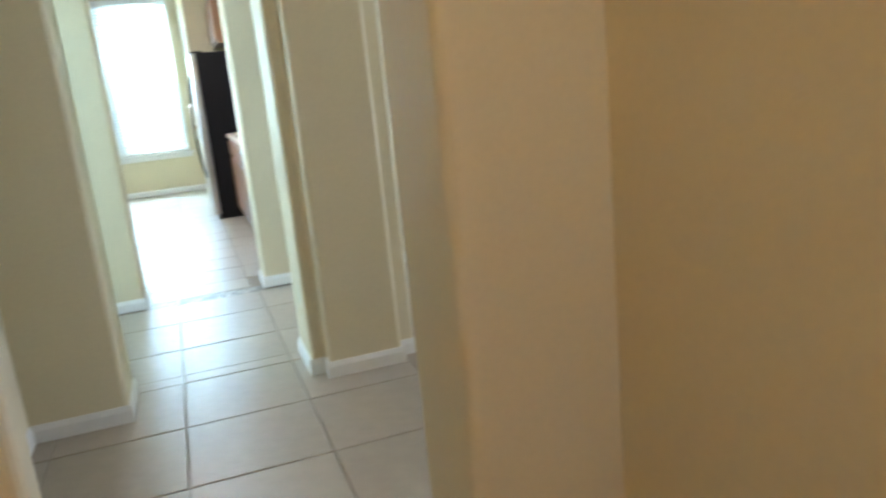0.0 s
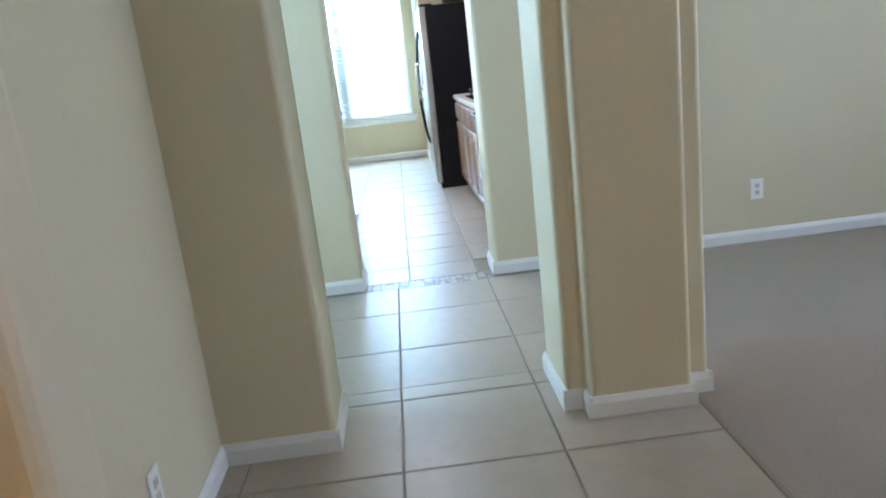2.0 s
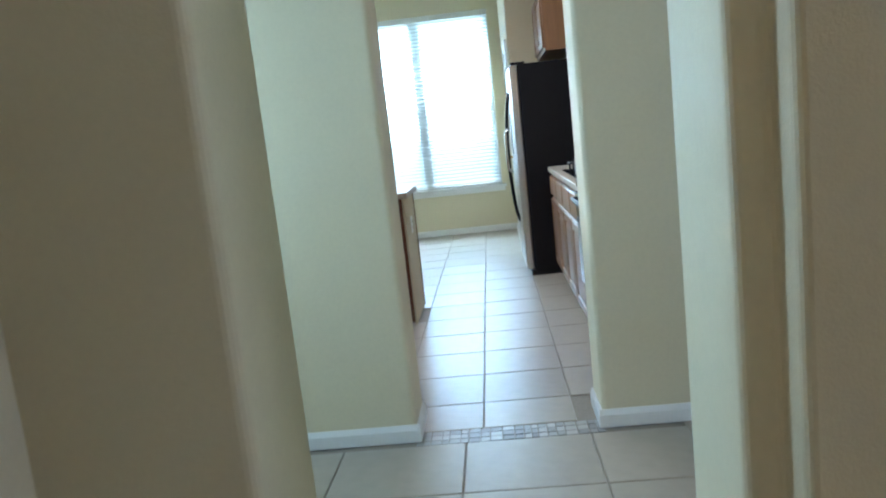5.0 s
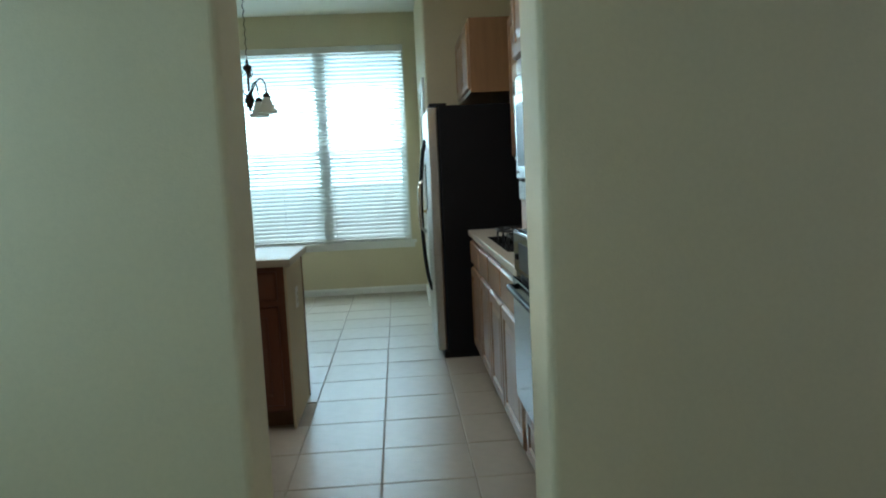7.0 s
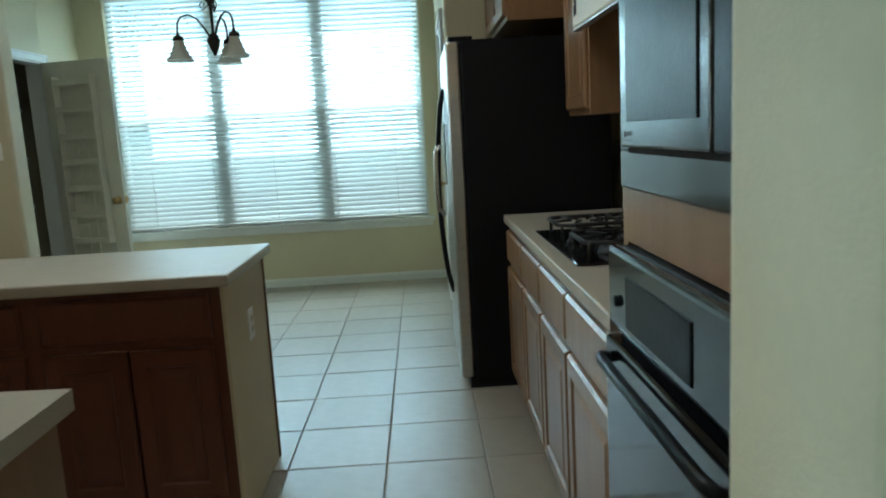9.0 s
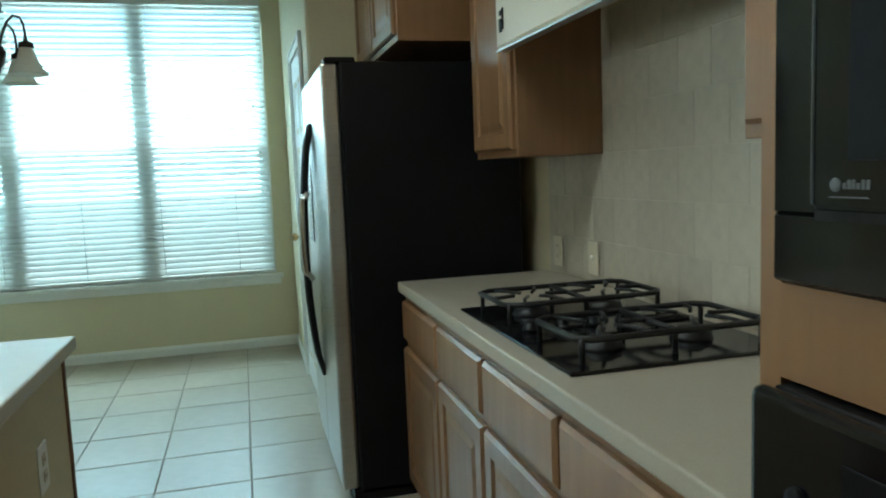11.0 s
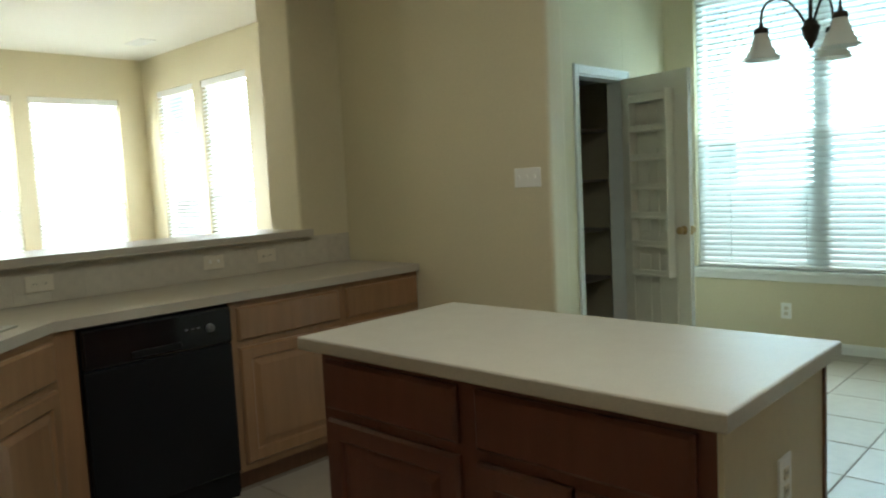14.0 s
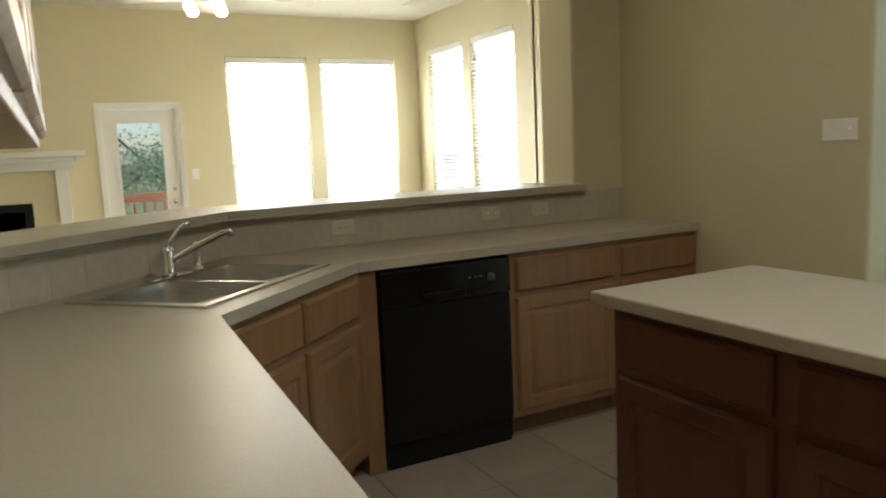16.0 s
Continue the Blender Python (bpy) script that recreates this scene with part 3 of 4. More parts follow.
# ---- cabinets ----
def add_door(bm, x0, x1, z0, z1, y, t=0.02, rail=0.055):
    """Raised-panel front standing t proud of the plane y towards -y."""
    def ring(o, yy):
        return [bm.verts.new(p) for p in ((x0 + o, yy, z0 + o), (x1 - o, yy, z0 + o), (x1 - o, yy, z1 - o), (x0 + o, yy, z1 - o))]
    if (x1 - x0) < 3 * rail or (z1 - z0) < 3 * rail:
        steps = [(0, y), (0, y - t * 0.55), (0.010, y - t)]
    else:
        steps = [(0, y), (0, y - t * 0.55), (0.008, y - t), (rail, y - t), (rail + 0.007, y - t + 0.008), (rail + 0.016, y - t + 0.008), (rail + 0.040, y - t + 0.001)]
    rings = [ring(o, yy) for o, yy in steps]
    for a, b in zip(rings, rings[1:]):
        for i in range(4):
            bm.faces.new((a[i], a[(i + 1) % 4], b[(i + 1) % 4], b[i]))
    bm.faces.new(rings[-1])
    bm.faces.new(rings[0][::-1])


def front(parent, name, x0, x1, z0, z1, y=0.0, mat=None):
    bm = bmesh.new()
    add_door(bm, 0, x1 - x0, 0, z1 - z0, 0)
    return part(parent, name, mesh_of(bm, name, mat or WOOD), pose(x0, y, z0))


def base_cabinet(w, d, m, cols, label, group, top=0.875, name="base_cabinet", toe=0.07, mat=None):
    """Face frame at local y = 0 looking to -y; cols: list of (x0, x1, drawer?, doors)."""
    ob = thing(name, m, label, "cabinet", group)
    part(ob, "body", box_mesh("body", mat or WOOD, (0, w, 0, d, 0.10, top)))
    part(ob, "toe_kick", box_mesh("toe_kick", WOODSHADOW, (0.002, w - 0.002, toe, d, 0, 0.10)))
    for x0, x1, drawer, doors in cols:
        zt = 0.665 if drawer else 0.845
        if drawer:
            front(ob, "drawer_front", x0, x1, 0.695, 0.845, mat=mat)
        step = (x1 - x0) / doors if doors else 0
        for i in range(doors):
            front(ob, "door", x0 + i * step + (0.004 if i else 0), x0 + (i + 1) * step - (0.004 if i < doors - 1 else 0), 0.135, zt, mat=mat)
    return ob


def wall_cabinet(w, h, d, m, doors, label, group):
    ob = thing("wall_cabinet", m, label, "cabinet", group)
    part(ob, "body", box_mesh("body", WOOD, (0, w, 0, d, 0, h), bevel=0.002))
    step = (w - 0.03) / doors
    for i in range(doors):
        front(ob, "door", 0.015 + i * step + 0.004, 0.015 + (i + 1) * step - 0.004, 0.025, h - 0.03)
    return ob


WESTFACE = Euler((0, 0, radians(-90))).to_matrix().to_4x4()   # local -y looks to world -x, local x runs to world -y
EASTFACE = Euler((0, 0, radians(90))).to_matrix().to_4x4()    # local -y looks to world +x, local x runs to world +y


def counter(name, poly, label, z0=0.875, z1=0.915):
    ob = new(name, prism_mesh(name, COUNTER, poly, z0, z1, edge=0.006, edge_seg=3))
    return tagged(ob, label, "countertop")


# range run against the east wall
RUN = [(3.03, 2.52), (2.52, 2.06), (2.06, 1.585), (1.585, 1.035)]
for a, b in RUN:
    base_cabinet(a - b, 0.61, Matrix.Translation((0.135, a, 0)) @ WESTFACE, [(0.010, a - b - 0.010, True, 1)],
                 "stained wood base cabinet with drawer and raised-panel door", "range base cabinets")
counter("countertop", [(0.11, 1.035), (0.746, 1.035), (0.746, 3.045), (0.11, 3.045)], "off-white laminate countertop on the range cabinets")

# wall oven tower
tower = thing("oven_cabinet", Matrix.Translation((0.142, 1.03, 0)) @ WESTFACE, "tall stained wood cabinet holding microwave and wall oven", "cabinet")
TW = 0.77
part(tower, "body", box_mesh("body", WOOD, (0, 0.035, 0, 0.605, 0.10, 2.35), (TW - 0.035, TW, 0, 0.605, 0.10, 2.35), (0.035, TW - 0.035, 0, 0.6, 0.10, 0.372), (0.035, TW - 0.035, 0, 0.6, 1.082, 1.192),
     (0.035, TW - 0.035, 0, 0.6, 1.676, 2.35), (0.035, TW - 0.035, 0.3, 0.6, 0.372, 1.082), (0.035, TW - 0.035, 0.3, 0.6, 1.192, 1.676)))
part(tower, "toe_kick", box_mesh("toe_kick", WOODSHADOW, (0.002, TW - 0.002, 0.07, 0.6, 0, 0.10)))
front(tower, "drawer_front", 0.03, TW - 0.03, 0.13, 0.345)
front(tower, "door", 0.03, TW / 2 - 0.004, 1.74, 2.32)
front(tower, "door", TW / 2 + 0.004, TW - 0.03, 1.74, 2.32)
APP = Matrix.Translation((0.142, 1.03, 0)) @ WESTFACE
oven = thing("wall_oven", APP @ pose(0.055, 0, 0.377), "black glass wall oven built into the tall cabinet", "oven")
OW = TW - 0.11
part(oven, "body", box_mesh("body", BLACKPLASTIC, (-0.015, OW + 0.015, -0.02, 0.28, 0, 0.70), bevel=0.006))
part(oven, "control_panel", box_mesh("control_panel", BLACKGLOSS, (-0.02, OW + 0.02, -0.045, -0.02, 0.535, 0.703), bevel=0.012, seg=3))
part(oven, "display", box_mesh("display", BLACKPLASTIC, (0.12, OW - 0.2, -0.048, -0.044, 0.56, 0.66), bevel=0.001))
part(oven, "door", box_mesh("door", BLACKGLOSS, (-0.012, OW + 0.012, -0.055, -0.02, 0.02, 0.515), bevel=0.008, seg=2))
part(oven, "handle", tube_mesh("handle", BLACKPLASTIC, [(0.03, -0.05, 0.475), (0.035, -0.075, 0.48), (0.07, -0.082, 0.482), (OW - 0.07, -0.082, 0.482), (OW - 0.035, -0.075, 0.48), (OW - 0.03, -0.05, 0.475)], r=0.012, seg=10))
part(oven, "knob", lathe_mesh("knob", BLACKPLASTIC, [(0.001, 0.010), (0.011, 0.009), (0.013, 0.0)], 14), pose(0.06, -0.044, 0.60, 90, 0, 0))
part(oven, "vent", box_mesh("vent", BLACKPLASTIC, *[(0.03, OW - 0.03, -0.03, -0.018, 0.003 + k * 0.006, 0.006 + k * 0.006) for k in range(2)]))
micro = thing("microwave", APP @ pose(0.055, 0, 1.197), "built-in black microwave with a framed glass door", "microwave")
part(micro, "trim_frame", box_mesh("trim_frame", BLACKGLOSS, (-0.018, OW + 0.018, -0.014, 0.0, 0, 0.075), (-0.018, OW + 0.018, -0.014, 0.0, 0.405, 0.475), (-0.018, 0.055, -0.014, 0.0, 0.075, 0.405), (OW - 0.055, OW + 0.018, -0.014, 0, 0.075, 0.405), bevel=0.003))
part(micro, "body", box_mesh("body", BLACKPLASTIC, (0.0, OW, 0.002, 0.29, 0.0, 0.46)))
part(micro, "door", box_mesh("door", BLACKGLOSS, (0.062, OW - 0.16, -0.035, 0.0, 0.082, 0.398), bevel=0.006, seg=2))
part(micro, "window", box_mesh("window", BLACKPLASTIC, (0.11, OW - 0.20, -0.038, -0.034, 0.13, 0.36), bevel=0.0015))
part(micro, "control_panel", box_mesh("control_panel", BLACKPLASTIC, (OW - 0.155, OW - 0.062, -0.033, 0.0, 0.082, 0.398), bevel=0.004))
# black strips on the trim imitate the shade in the gap round the door
part(micro, "door_gap", box_mesh("door_gap", SOOTSHADE, (0.046, 0.062, -0.0155, 0.0, 0.070, 0.410), (0.062, OW - 0.062, -0.0155, 0.0, 0.070, 0.081)))
part(micro, "door_edge", box_mesh("door_edge", GREYMARK, (0.0615, 0.0635, -0.0352, -0.030, 0.088, 0.392), bevel=0.0005))
part(micro, "maker_badge", lathe_mesh("maker_badge", GREYMARK, [(0.001, 0.0015), (0.006, 0.0013), (0.007, 0.0)], 14), pose(0.094, -0.035, 0.108, 90, 0, 0))
part(micro, "badge_bars", box_mesh("badge_bars", GREYMARK, *[(0.104 + k * 0.0055, 0.1075 + k * 0.0055, -0.0362, -0.035, 0.104, 0.104 + (0.009 if k % 3 else 0.006)) for k in range(6)], (0.087, 0.134, -0.0362, -0.035, 0.0955, 0.0968)))

# upper cabinets on the range wall
wall_cabinet(0.43, 0.95, 0.31, Matrix.Translation((0.438, 3.01, 1.368)) @ WESTFACE, 1, "stained wood wall cabinet beside the refrigerator", "range wall cabinets")
wall_cabinet(0.40, 0.95, 0.31, Matrix.Translation((0.438, 1.447, 1.368)) @ WESTFACE, 1, "stained wood wall cabinet beside the oven cabinet", "range wall cabinets")
wall_cabinet(0.93, 0.50, 0.565, Matrix.Translation((0.182, 4.11, 1.845)) @ WESTFACE, 2, "stained wood cabinet above the refrigerator", "range wall cabinets")
wall_cabinet(1.125, 0.40, 0.31, Matrix.Translation((0.438, 2.576, 1.928)) @ WESTFACE, 2, "stained wood wall cabinet above the cooker hood", "range wall cabinets")

# cooker hood
hood = thing("cooker_hood", Matrix.Translation((0.742, 2.56, 1.705)) @ WESTFACE, "almond coloured cooker hood under the wall cabinet", "cooker hood")
bm = bmesh.new()
prof = [(0.0, 0.22), (0.0, 0.138), (-0.20, 0.138), (-0.25, 0.115), (-0.30, 0.05), (-0.345, 0.0), (-0.365, 0.0), (-0.372, 0.012), (-0.372, 0.22)]
a = [bm.verts.new((0, y, z)) for y, z in prof]
b = [bm.verts.new((0.96, y, z)) for y, z in prof]
for i in range(len(prof)):
    bm.faces.new((a[i], a[(i + 1) % len(prof)], b[(i + 1) % len(prof)], b[i]))
bm.faces.new(a)
bm.faces.new(b)
part(hood, "body", mesh_of(bm, "body", IVORY))
part(hood, "lip", box_mesh("lip", STEEL, (0.0, 0.96, -0.374, -0.343, -0.006, 0.0)))
part(hood, "badge", box_mesh("badge", BLACKPLASTIC, (0.03, 0.05, -0.376, -0.372, 0.05, 0.09), (0.058, 0.066, -0.376, -0.372, 0.055, 0.12), (0.036, 0.060, -0.376, -0.372, 0.10, 0.115)))

# cooktop
ctop = thing("gas_cooktop", Matrix.Translation((0.160, 2.37, 0.9155)) @ WESTFACE, "black gas cooktop with cast iron grates set in the counter", "cooktop")
part(ctop, "glass_plate", box_mesh("glass_plate", BLACKGLOSS, (0, 0.765, 0, 0.53, 0, 0.008), bevel=0.003))


def grate(w, d):
    bm = bmesh.new()
    h, r = 0.052, 0.0075
    c = 0.03
    loop = [(c, 0, h), (w - c, 0, h), (w, c, h), (w, d - c, h), (w - c, d, h), (c, d, h), (0, d - c, h), (0, c, h), (c, 0, h)]
    add_tube(bm, loop, r, 6)
    for x, y in ((0.012, 0.012), (w - 0.012, 0.012), (0.012, d - 0.012), (w - 0.012, d - 0.012), (0.01, d / 2), (w - 0.01, d / 2)):
        add_tube(bm, [(x, y, 0), (x, y, h * 0.7), (x + (0.01 if x < w / 2 else -0.01) * 0, y, h)], r * 0.9, 6)
    add_tube(bm, [(0, d / 2, h), (w, d / 2, h)], r * 0.9, 6)
    for cy in (d * 0.25, d * 0.75):
        for k in range(4):
            an = math.pi / 4 + k * math.pi / 2
            ex, ey = (w / 2 - 0.005) * (1 if math.cos(an) > 0 else -1), (d * 0.25 - 0.005) * (1 if math.sin(an) > 0 else -1)
            add_tube(bm, [(w / 2 + ex, cy + ey * 0.55, h), (w / 2 + ex * 0.55, cy + ey * 0.38, h + 0.004), (w / 2 + ex * 0.25, cy + ey * 0.16, h + 0.003)], r * 0.7, 6)
        add_tube(bm, [(w / 2, cy - d * 0.24, h), (w / 2, cy - d * 0.10, h + 0.003)], r * 0.7, 6)
        add_tube(bm, [(w / 2, cy + d * 0.24, h), (w / 2, cy + d * 0.10, h + 0.003)], r * 0.7, 6)
    return mesh_of(bm, "grate", BLACKIRON, True)


gm = grate(0.25, 0.46)
for x in (0.045, 0.47):
    part(ctop, "grate", gm, pose(x, 0.04, 0.008))
bmn = lathe_mesh("burner", BLACKIRON, [(0.001, 0.028), (0.030, 0.027), (0.033, 0.020), (0.046, 0.018), (0.048, 0.006), (0.052, 0.0), (0.001, 0.0)], 20)
for x in (0.17, 0.595):
    for y in (0.155, 0.385):
        part(ctop, "burner", bmn, pose(x, y, 0.008))
kn = lathe_mesh("knob", BLACKPLASTIC, [(0.001, 0.026), (0.014, 0.025), (0.017, 0.012), (0.021, 0.010), (0.021, 0.0), (0.001, 0.0)], 16)
for k in range(4):
    part(ctop, "knob", kn, pose(0.382, 0.07 + k * 0.085, 0.008))
part(ctop, "downdraft_grille", box_mesh("downdraft_grille", BLACKPLASTIC, *[(0.345 + k * 0.012, 0.350 + k * 0.012, 0.40, 0.50, 0.008, 0.013) for k in range(7)]))

# refrigerator
fridge = thing("refrigerator", Matrix.Translation((-0.052, 4.09, 0)) @ WESTFACE, "stainless side-by-side refrigerator with black sides", "refrigerator")
FW, FH = 0.915, 1.765
part(fridge, "body", box_mesh("body", BLACKSIDE, (0, FW, 0.0, 0.73, 0.03, FH), bevel=0.006))
part(fridge, "foot_grille", box_mesh("foot_grille", BLACKPLASTIC, (0.0, FW, -0.03, 0.6, 0.0, 0.05)))
for x0, x1 in ((0.003, 0.395), (0.401, FW - 0.003)):
    part(fridge, "door", box_mesh("door", STEEL, (x0, x1, -0.075, -0.008, 0.055, FH - 0.005), bevel=0.014, seg=3))
    part(fridge, "door_gasket", box_mesh("door_gasket", BLACKPLASTIC, (x0 + 0.01, x1 - 0.01, -0.012, 0.003, 0.06, FH - 0.015)))
for x in (0.355, 0.441):
    s = [(x, -0.075 - 0.055 * math.sin(math.pi * k / 14) ** 0.6, 0.42 + 1.14 * k / 14) for k in range(15)]
    part(fridge, "handle", tube_mesh("handle", BLACKPLASTIC, s, r=0.014, seg=10))
    part(fridge, "handle_grip", tube_mesh("handle_grip", CHROME, [(x, -0.108, 0.86), (x, -0.134, 0.90), (x, -0.138, 1.0), (x, -0.138, 1.14), (x, -0.134, 1.22), (x, -0.112, 1.26)], r=0.0165, seg=10))
part(fridge, "dispenser", box_mesh("dispenser", BLACKGLOSS, (0.10, 0.30, -0.079, -0.07, 1.02, 1.38), bevel=0.004))
for a in (0.0, FW - 0.10):
    part(fridge, "hinge_cover", box_mesh("hinge_cover", BLACKPLASTIC, (a, a + 0.10, -0.06, 0.06, FH - 0.004, FH + 0.016), bevel=0.005))

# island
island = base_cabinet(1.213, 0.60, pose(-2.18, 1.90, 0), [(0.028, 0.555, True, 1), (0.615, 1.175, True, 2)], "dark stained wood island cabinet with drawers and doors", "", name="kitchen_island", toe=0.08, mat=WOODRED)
part(island, "end_panel", box_mesh("end_panel", PAINT, (1.213, 1.225, 0.0, 0.588, 0.0, 0.875)))
part(island, "corner_trim", box_mesh("corner_trim", WOODSHADOW, (1.209, 1.231, 0.588, 0.604, 0.0, 0.875)))
counter("countertop", [(-2.212, 1.838), (-0.921, 1.838), (-0.921, 2.525), (-2.212, 2.525)], "off-white laminate island countertop")

# near run on the doorway wall, sink corner and dishwasher run
base_cabinet(1.66, 0.50, pose(-0.955, 0.745, 0, 0, 0, 177.4), [(0.03, 0.54, True, 1), (0.58, 1.09, True, 1), (1.13, 1.63, True, 1)], "stained wood base cabinet on the doorway wall", "sink base cabinets")
end = thing("cabinet_end_panel", pose(-0.953, 0.23, 0), "plain wood end panel with dark corner strip", "panel")
part(end, "panel", box_mesh("panel", WOOD, (0, 0.012, 0, 0.51, 0, 0.873)))
DIAG0, DIAG1 = Vector((-2.63, 0.83, 0)), Vector((-3.292, 1.52, 0))
dd = DIAG1 - DIAG0
DM = Matrix.Translation(DIAG0) @ Euler((0, 0, math.atan2(dd.y, dd.x))).to_matrix().to_4x4()
DL = dd.length
base_cabinet(DL, 0.30, DM, [(0.03, DL / 2 - 0.012, True, 1), (DL / 2 + 0.012, DL - 0.03, True, 1)], "stained wood sink base cabinet set across the corner", "sink base cabinets")
filler = thing("cabinet_filler", Matrix.Translation((-3.292, 1.52, 0)) @ EASTFACE, "narrow stained wood filler beside the dishwasher", "panel")
part(filler, "panel", box_mesh("panel", WOOD, (0.0, 0.075, 0, 0.3, 0.0, 0.873)))
base_cabinet(0.625, 0.55, Matrix.Translation((-3.292, 2.24, 0)) @ EASTFACE, [(0.03, 0.60, True, 1)], "stained wood base cabinet beside the dishwasher", "sink base cabinets")
base_cabinet(0.530, 0.55, Matrix.Translation((-3.292, 2.867, 0)) @ EASTFACE, [(0.018, 0.52, True, 1)], "stained wood base cabinet against the switch wall", "sink base cabinets")

dw = thing("dishwasher", Matrix.Translation((-3.292, 1.598, 0)) @ EASTFACE @ Matrix.Diagonal((0.943, 1, 1, 1)), "black built-in dishwasher under the counter", "dishwasher")
part(dw, "body", box_mesh("body", BLACKPLASTIC, (0.004, 0.674, 0.0, 0.56, 0.02, 0.868)))
part(dw, "door", box_mesh("door", BLACKPLASTIC, (0.008, 0.670, -0.024, 0.0, 0.12, 0.70), bevel=0.006, seg=2))
part(dw, "control_panel", box_mesh("control_panel", BLACKGLOSS, (0.008, 0.670, -0.032, 0.0, 0.705, 0.862), bevel=0.008, seg=2))
part(dw, "handle", box_mesh("handle", BLACKPLASTIC, (0.20, 0.42, -0.046, -0.030, 0.72, 0.75), bevel=0.006))
part(dw, "toe_panel", box_mesh("toe_panel", BLACKPLASTIC, (0.008, 0.670, 0.004, 0.03, 0.0, 0.115)))
part(dw, "dial", lathe_mesh("dial", GREYMARK, [(0.001, 0.016), (0.017, 0.015), (0.02, 0.0)], 16), pose(0.56, -0.032, 0.785, 90, 0, 0))
part(dw, "button", box_mesh("button", GREYMARK, *[(0.44 + k * 0.028, 0.456 + k * 0.028, -0.034, -0.031, 0.79, 0.797) for k in range(3)]))


def holed_slab(name, mat, outer, inner, z0, z1):
    bm = bmesh.new()
    for z in (z0, z1):
        loops = [[bm.verts.new((x, y, z)) for x, y in ring] for ring in (outer, inner)]
        es = [bm.edges.new((lp[i], lp[(i + 1) % len(lp)])) for lp in loops for i in range(len(lp))]
        bmesh.ops.triangle_fill(bm, edges=es, use_beauty=True, use_dissolve=False)
        if z == z0:
            low = loops
    for a, b in zip(low, loops):
        for i in range(len(a)):
            j = (i + 1) % len(a)
            bm.faces.new((a[i], a[j], b[j], b[i]))
    return mesh_of(bm, name, mat)


SX0, SX1, SY0, SY1 = 0.07, 0.87, 0.075, 0.605
hole = [tuple((DM @ Vector((x, y, 0))).xy) for x, y in ((SX0 + 0.03, SY0 + 0.03), (SX1 - 0.03, SY0 + 0.03), (SX1 - 0.03, SY1 - 0.03), (SX0 + 0.03, SY1 - 0.03))]
tagged(new("countertop", holed_slab("countertop", COUNTER, [(-0.920, 0.768), (-0.920, 0.204), (-3.018, 0.204), (-3.856, 1.102), (-3.856, 3.397), (-3.267, 3.397), (-3.267, 1.51), (-2.605, 0.848)], hole, 0.8755, 0.915)),
       "off-white laminate countertop turning the sink corner", "countertop")

# double bowl sink
sink = thing("kitchen_sink", DM @ pose(0, 0, 0.9155), "stainless double bowl sink set across the counter corner", "sink")
bm = bmesh.new()
SM = (SX0 + SX1) / 2
for a, b in ((SX0, SX0 + 0.035), (SM - 0.014, SM + 0.014), (SX1 - 0.035, SX1)):
    add_box(bm, a, b, SY0, SY1, 0, 0.007)
for a, b in ((SX0 + 0.035, SM - 0.014), (SM + 0.014, SX1 - 0.035)):
    add_box(bm, a, b, SY0, SY0 + 0.035, 0, 0.007)
    add_box(bm, a, b, SY1 - 0.085, SY1, 0, 0.007)
part(sink, "rim", mesh_of(bm, "rim", STEEL))
for a, b in ((SX0 + 0.035, SM - 0.014), (SM + 0.014, SX1 - 0.035)):
    bm = bmesh.new()
    y0, y1 = SY0 + 0.035, SY1 - 0.085
    rings = []
    for o, z in ((0.0, 0.005), (0.004, -0.02), (0.014, -0.13), (0.04, -0.165), (0.09, -0.172)):
        c = 0.05
        ring = []
        for cx, cy, a0 in ((b - c, y1 - c, 0), (a + c, y1 - c, 90), (a + c, y0 + c, 180), (b - c, y0 + c, 270)):
            for k in range(4):
                an = radians(a0 + k * 30)
                ring.append(bm.verts.new((cx + (c - o) * math.cos(an) if c > o else cx - (o - c) * math.copysign(1, math.cos(radians(a0 + 45))),
                                          cy + (c - o) * math.sin(an) if c > o else cy - (o - c) * math.copysign(1, math.sin(radians(a0 + 45))), z)))
        rings.append(ring)
    for p, q in zip(rings, rings[1:]):
        for i in range(len(p)):
            bm.faces.new((p[i], p[(i + 1) % len(p)], q[(i + 1) % len(q)], q[i]))
    bm.faces.new(rings[-1])
    part(sink, "bowl", mesh_of(bm, "bowl", STEEL, True))
    part(sink, "drain", lathe_mesh("drain", CHROME, [(0.001, 0.002), (0.03, 0.001), (0.042, 0.004), (0.045, 0.0)], 16), pose((a + b) / 2, (y0 + y1) / 2, -0.172))
faucet = thing("kitchen_faucet", DM @ pose(SM + 0.05, SY1 - 0.04, 0.9225), "chrome single-lever faucet on the sink deck", "faucet")
part(faucet, "deck_plate", box_mesh("deck_plate", CHROME, (-0.11, 0.11, -0.026, 0.026, 0, 0.008), bevel=0.003))
part(faucet, "column", lathe_mesh("column", CHROME, [(0.001, 0.115), (0.020, 0.112), (0.024, 0.10), (0.022, 0.05), (0.026, 0.02), (0.030, 0.008), (0.001, 0.008)], 18))
part(faucet, "spout", tube_mesh("spout", CHROME, [(0, 0, 0.055), (0.03, -0.05, 0.085), (0.075, -0.12, 0.125), (0.11, -0.175, 0.155), (0.12, -0.195, 0.158), (0.124, -0.20, 0.14)], r=0.0125, seg=10))
part(faucet, "lever", tube_mesh("lever", CHROME, [(0, 0, 0.112), (0.008, -0.012, 0.135), (0.028, -0.048, 0.185), (0.035, -0.062, 0.197), (0.042, -0.078, 0.198)], r=0.008, seg=8))
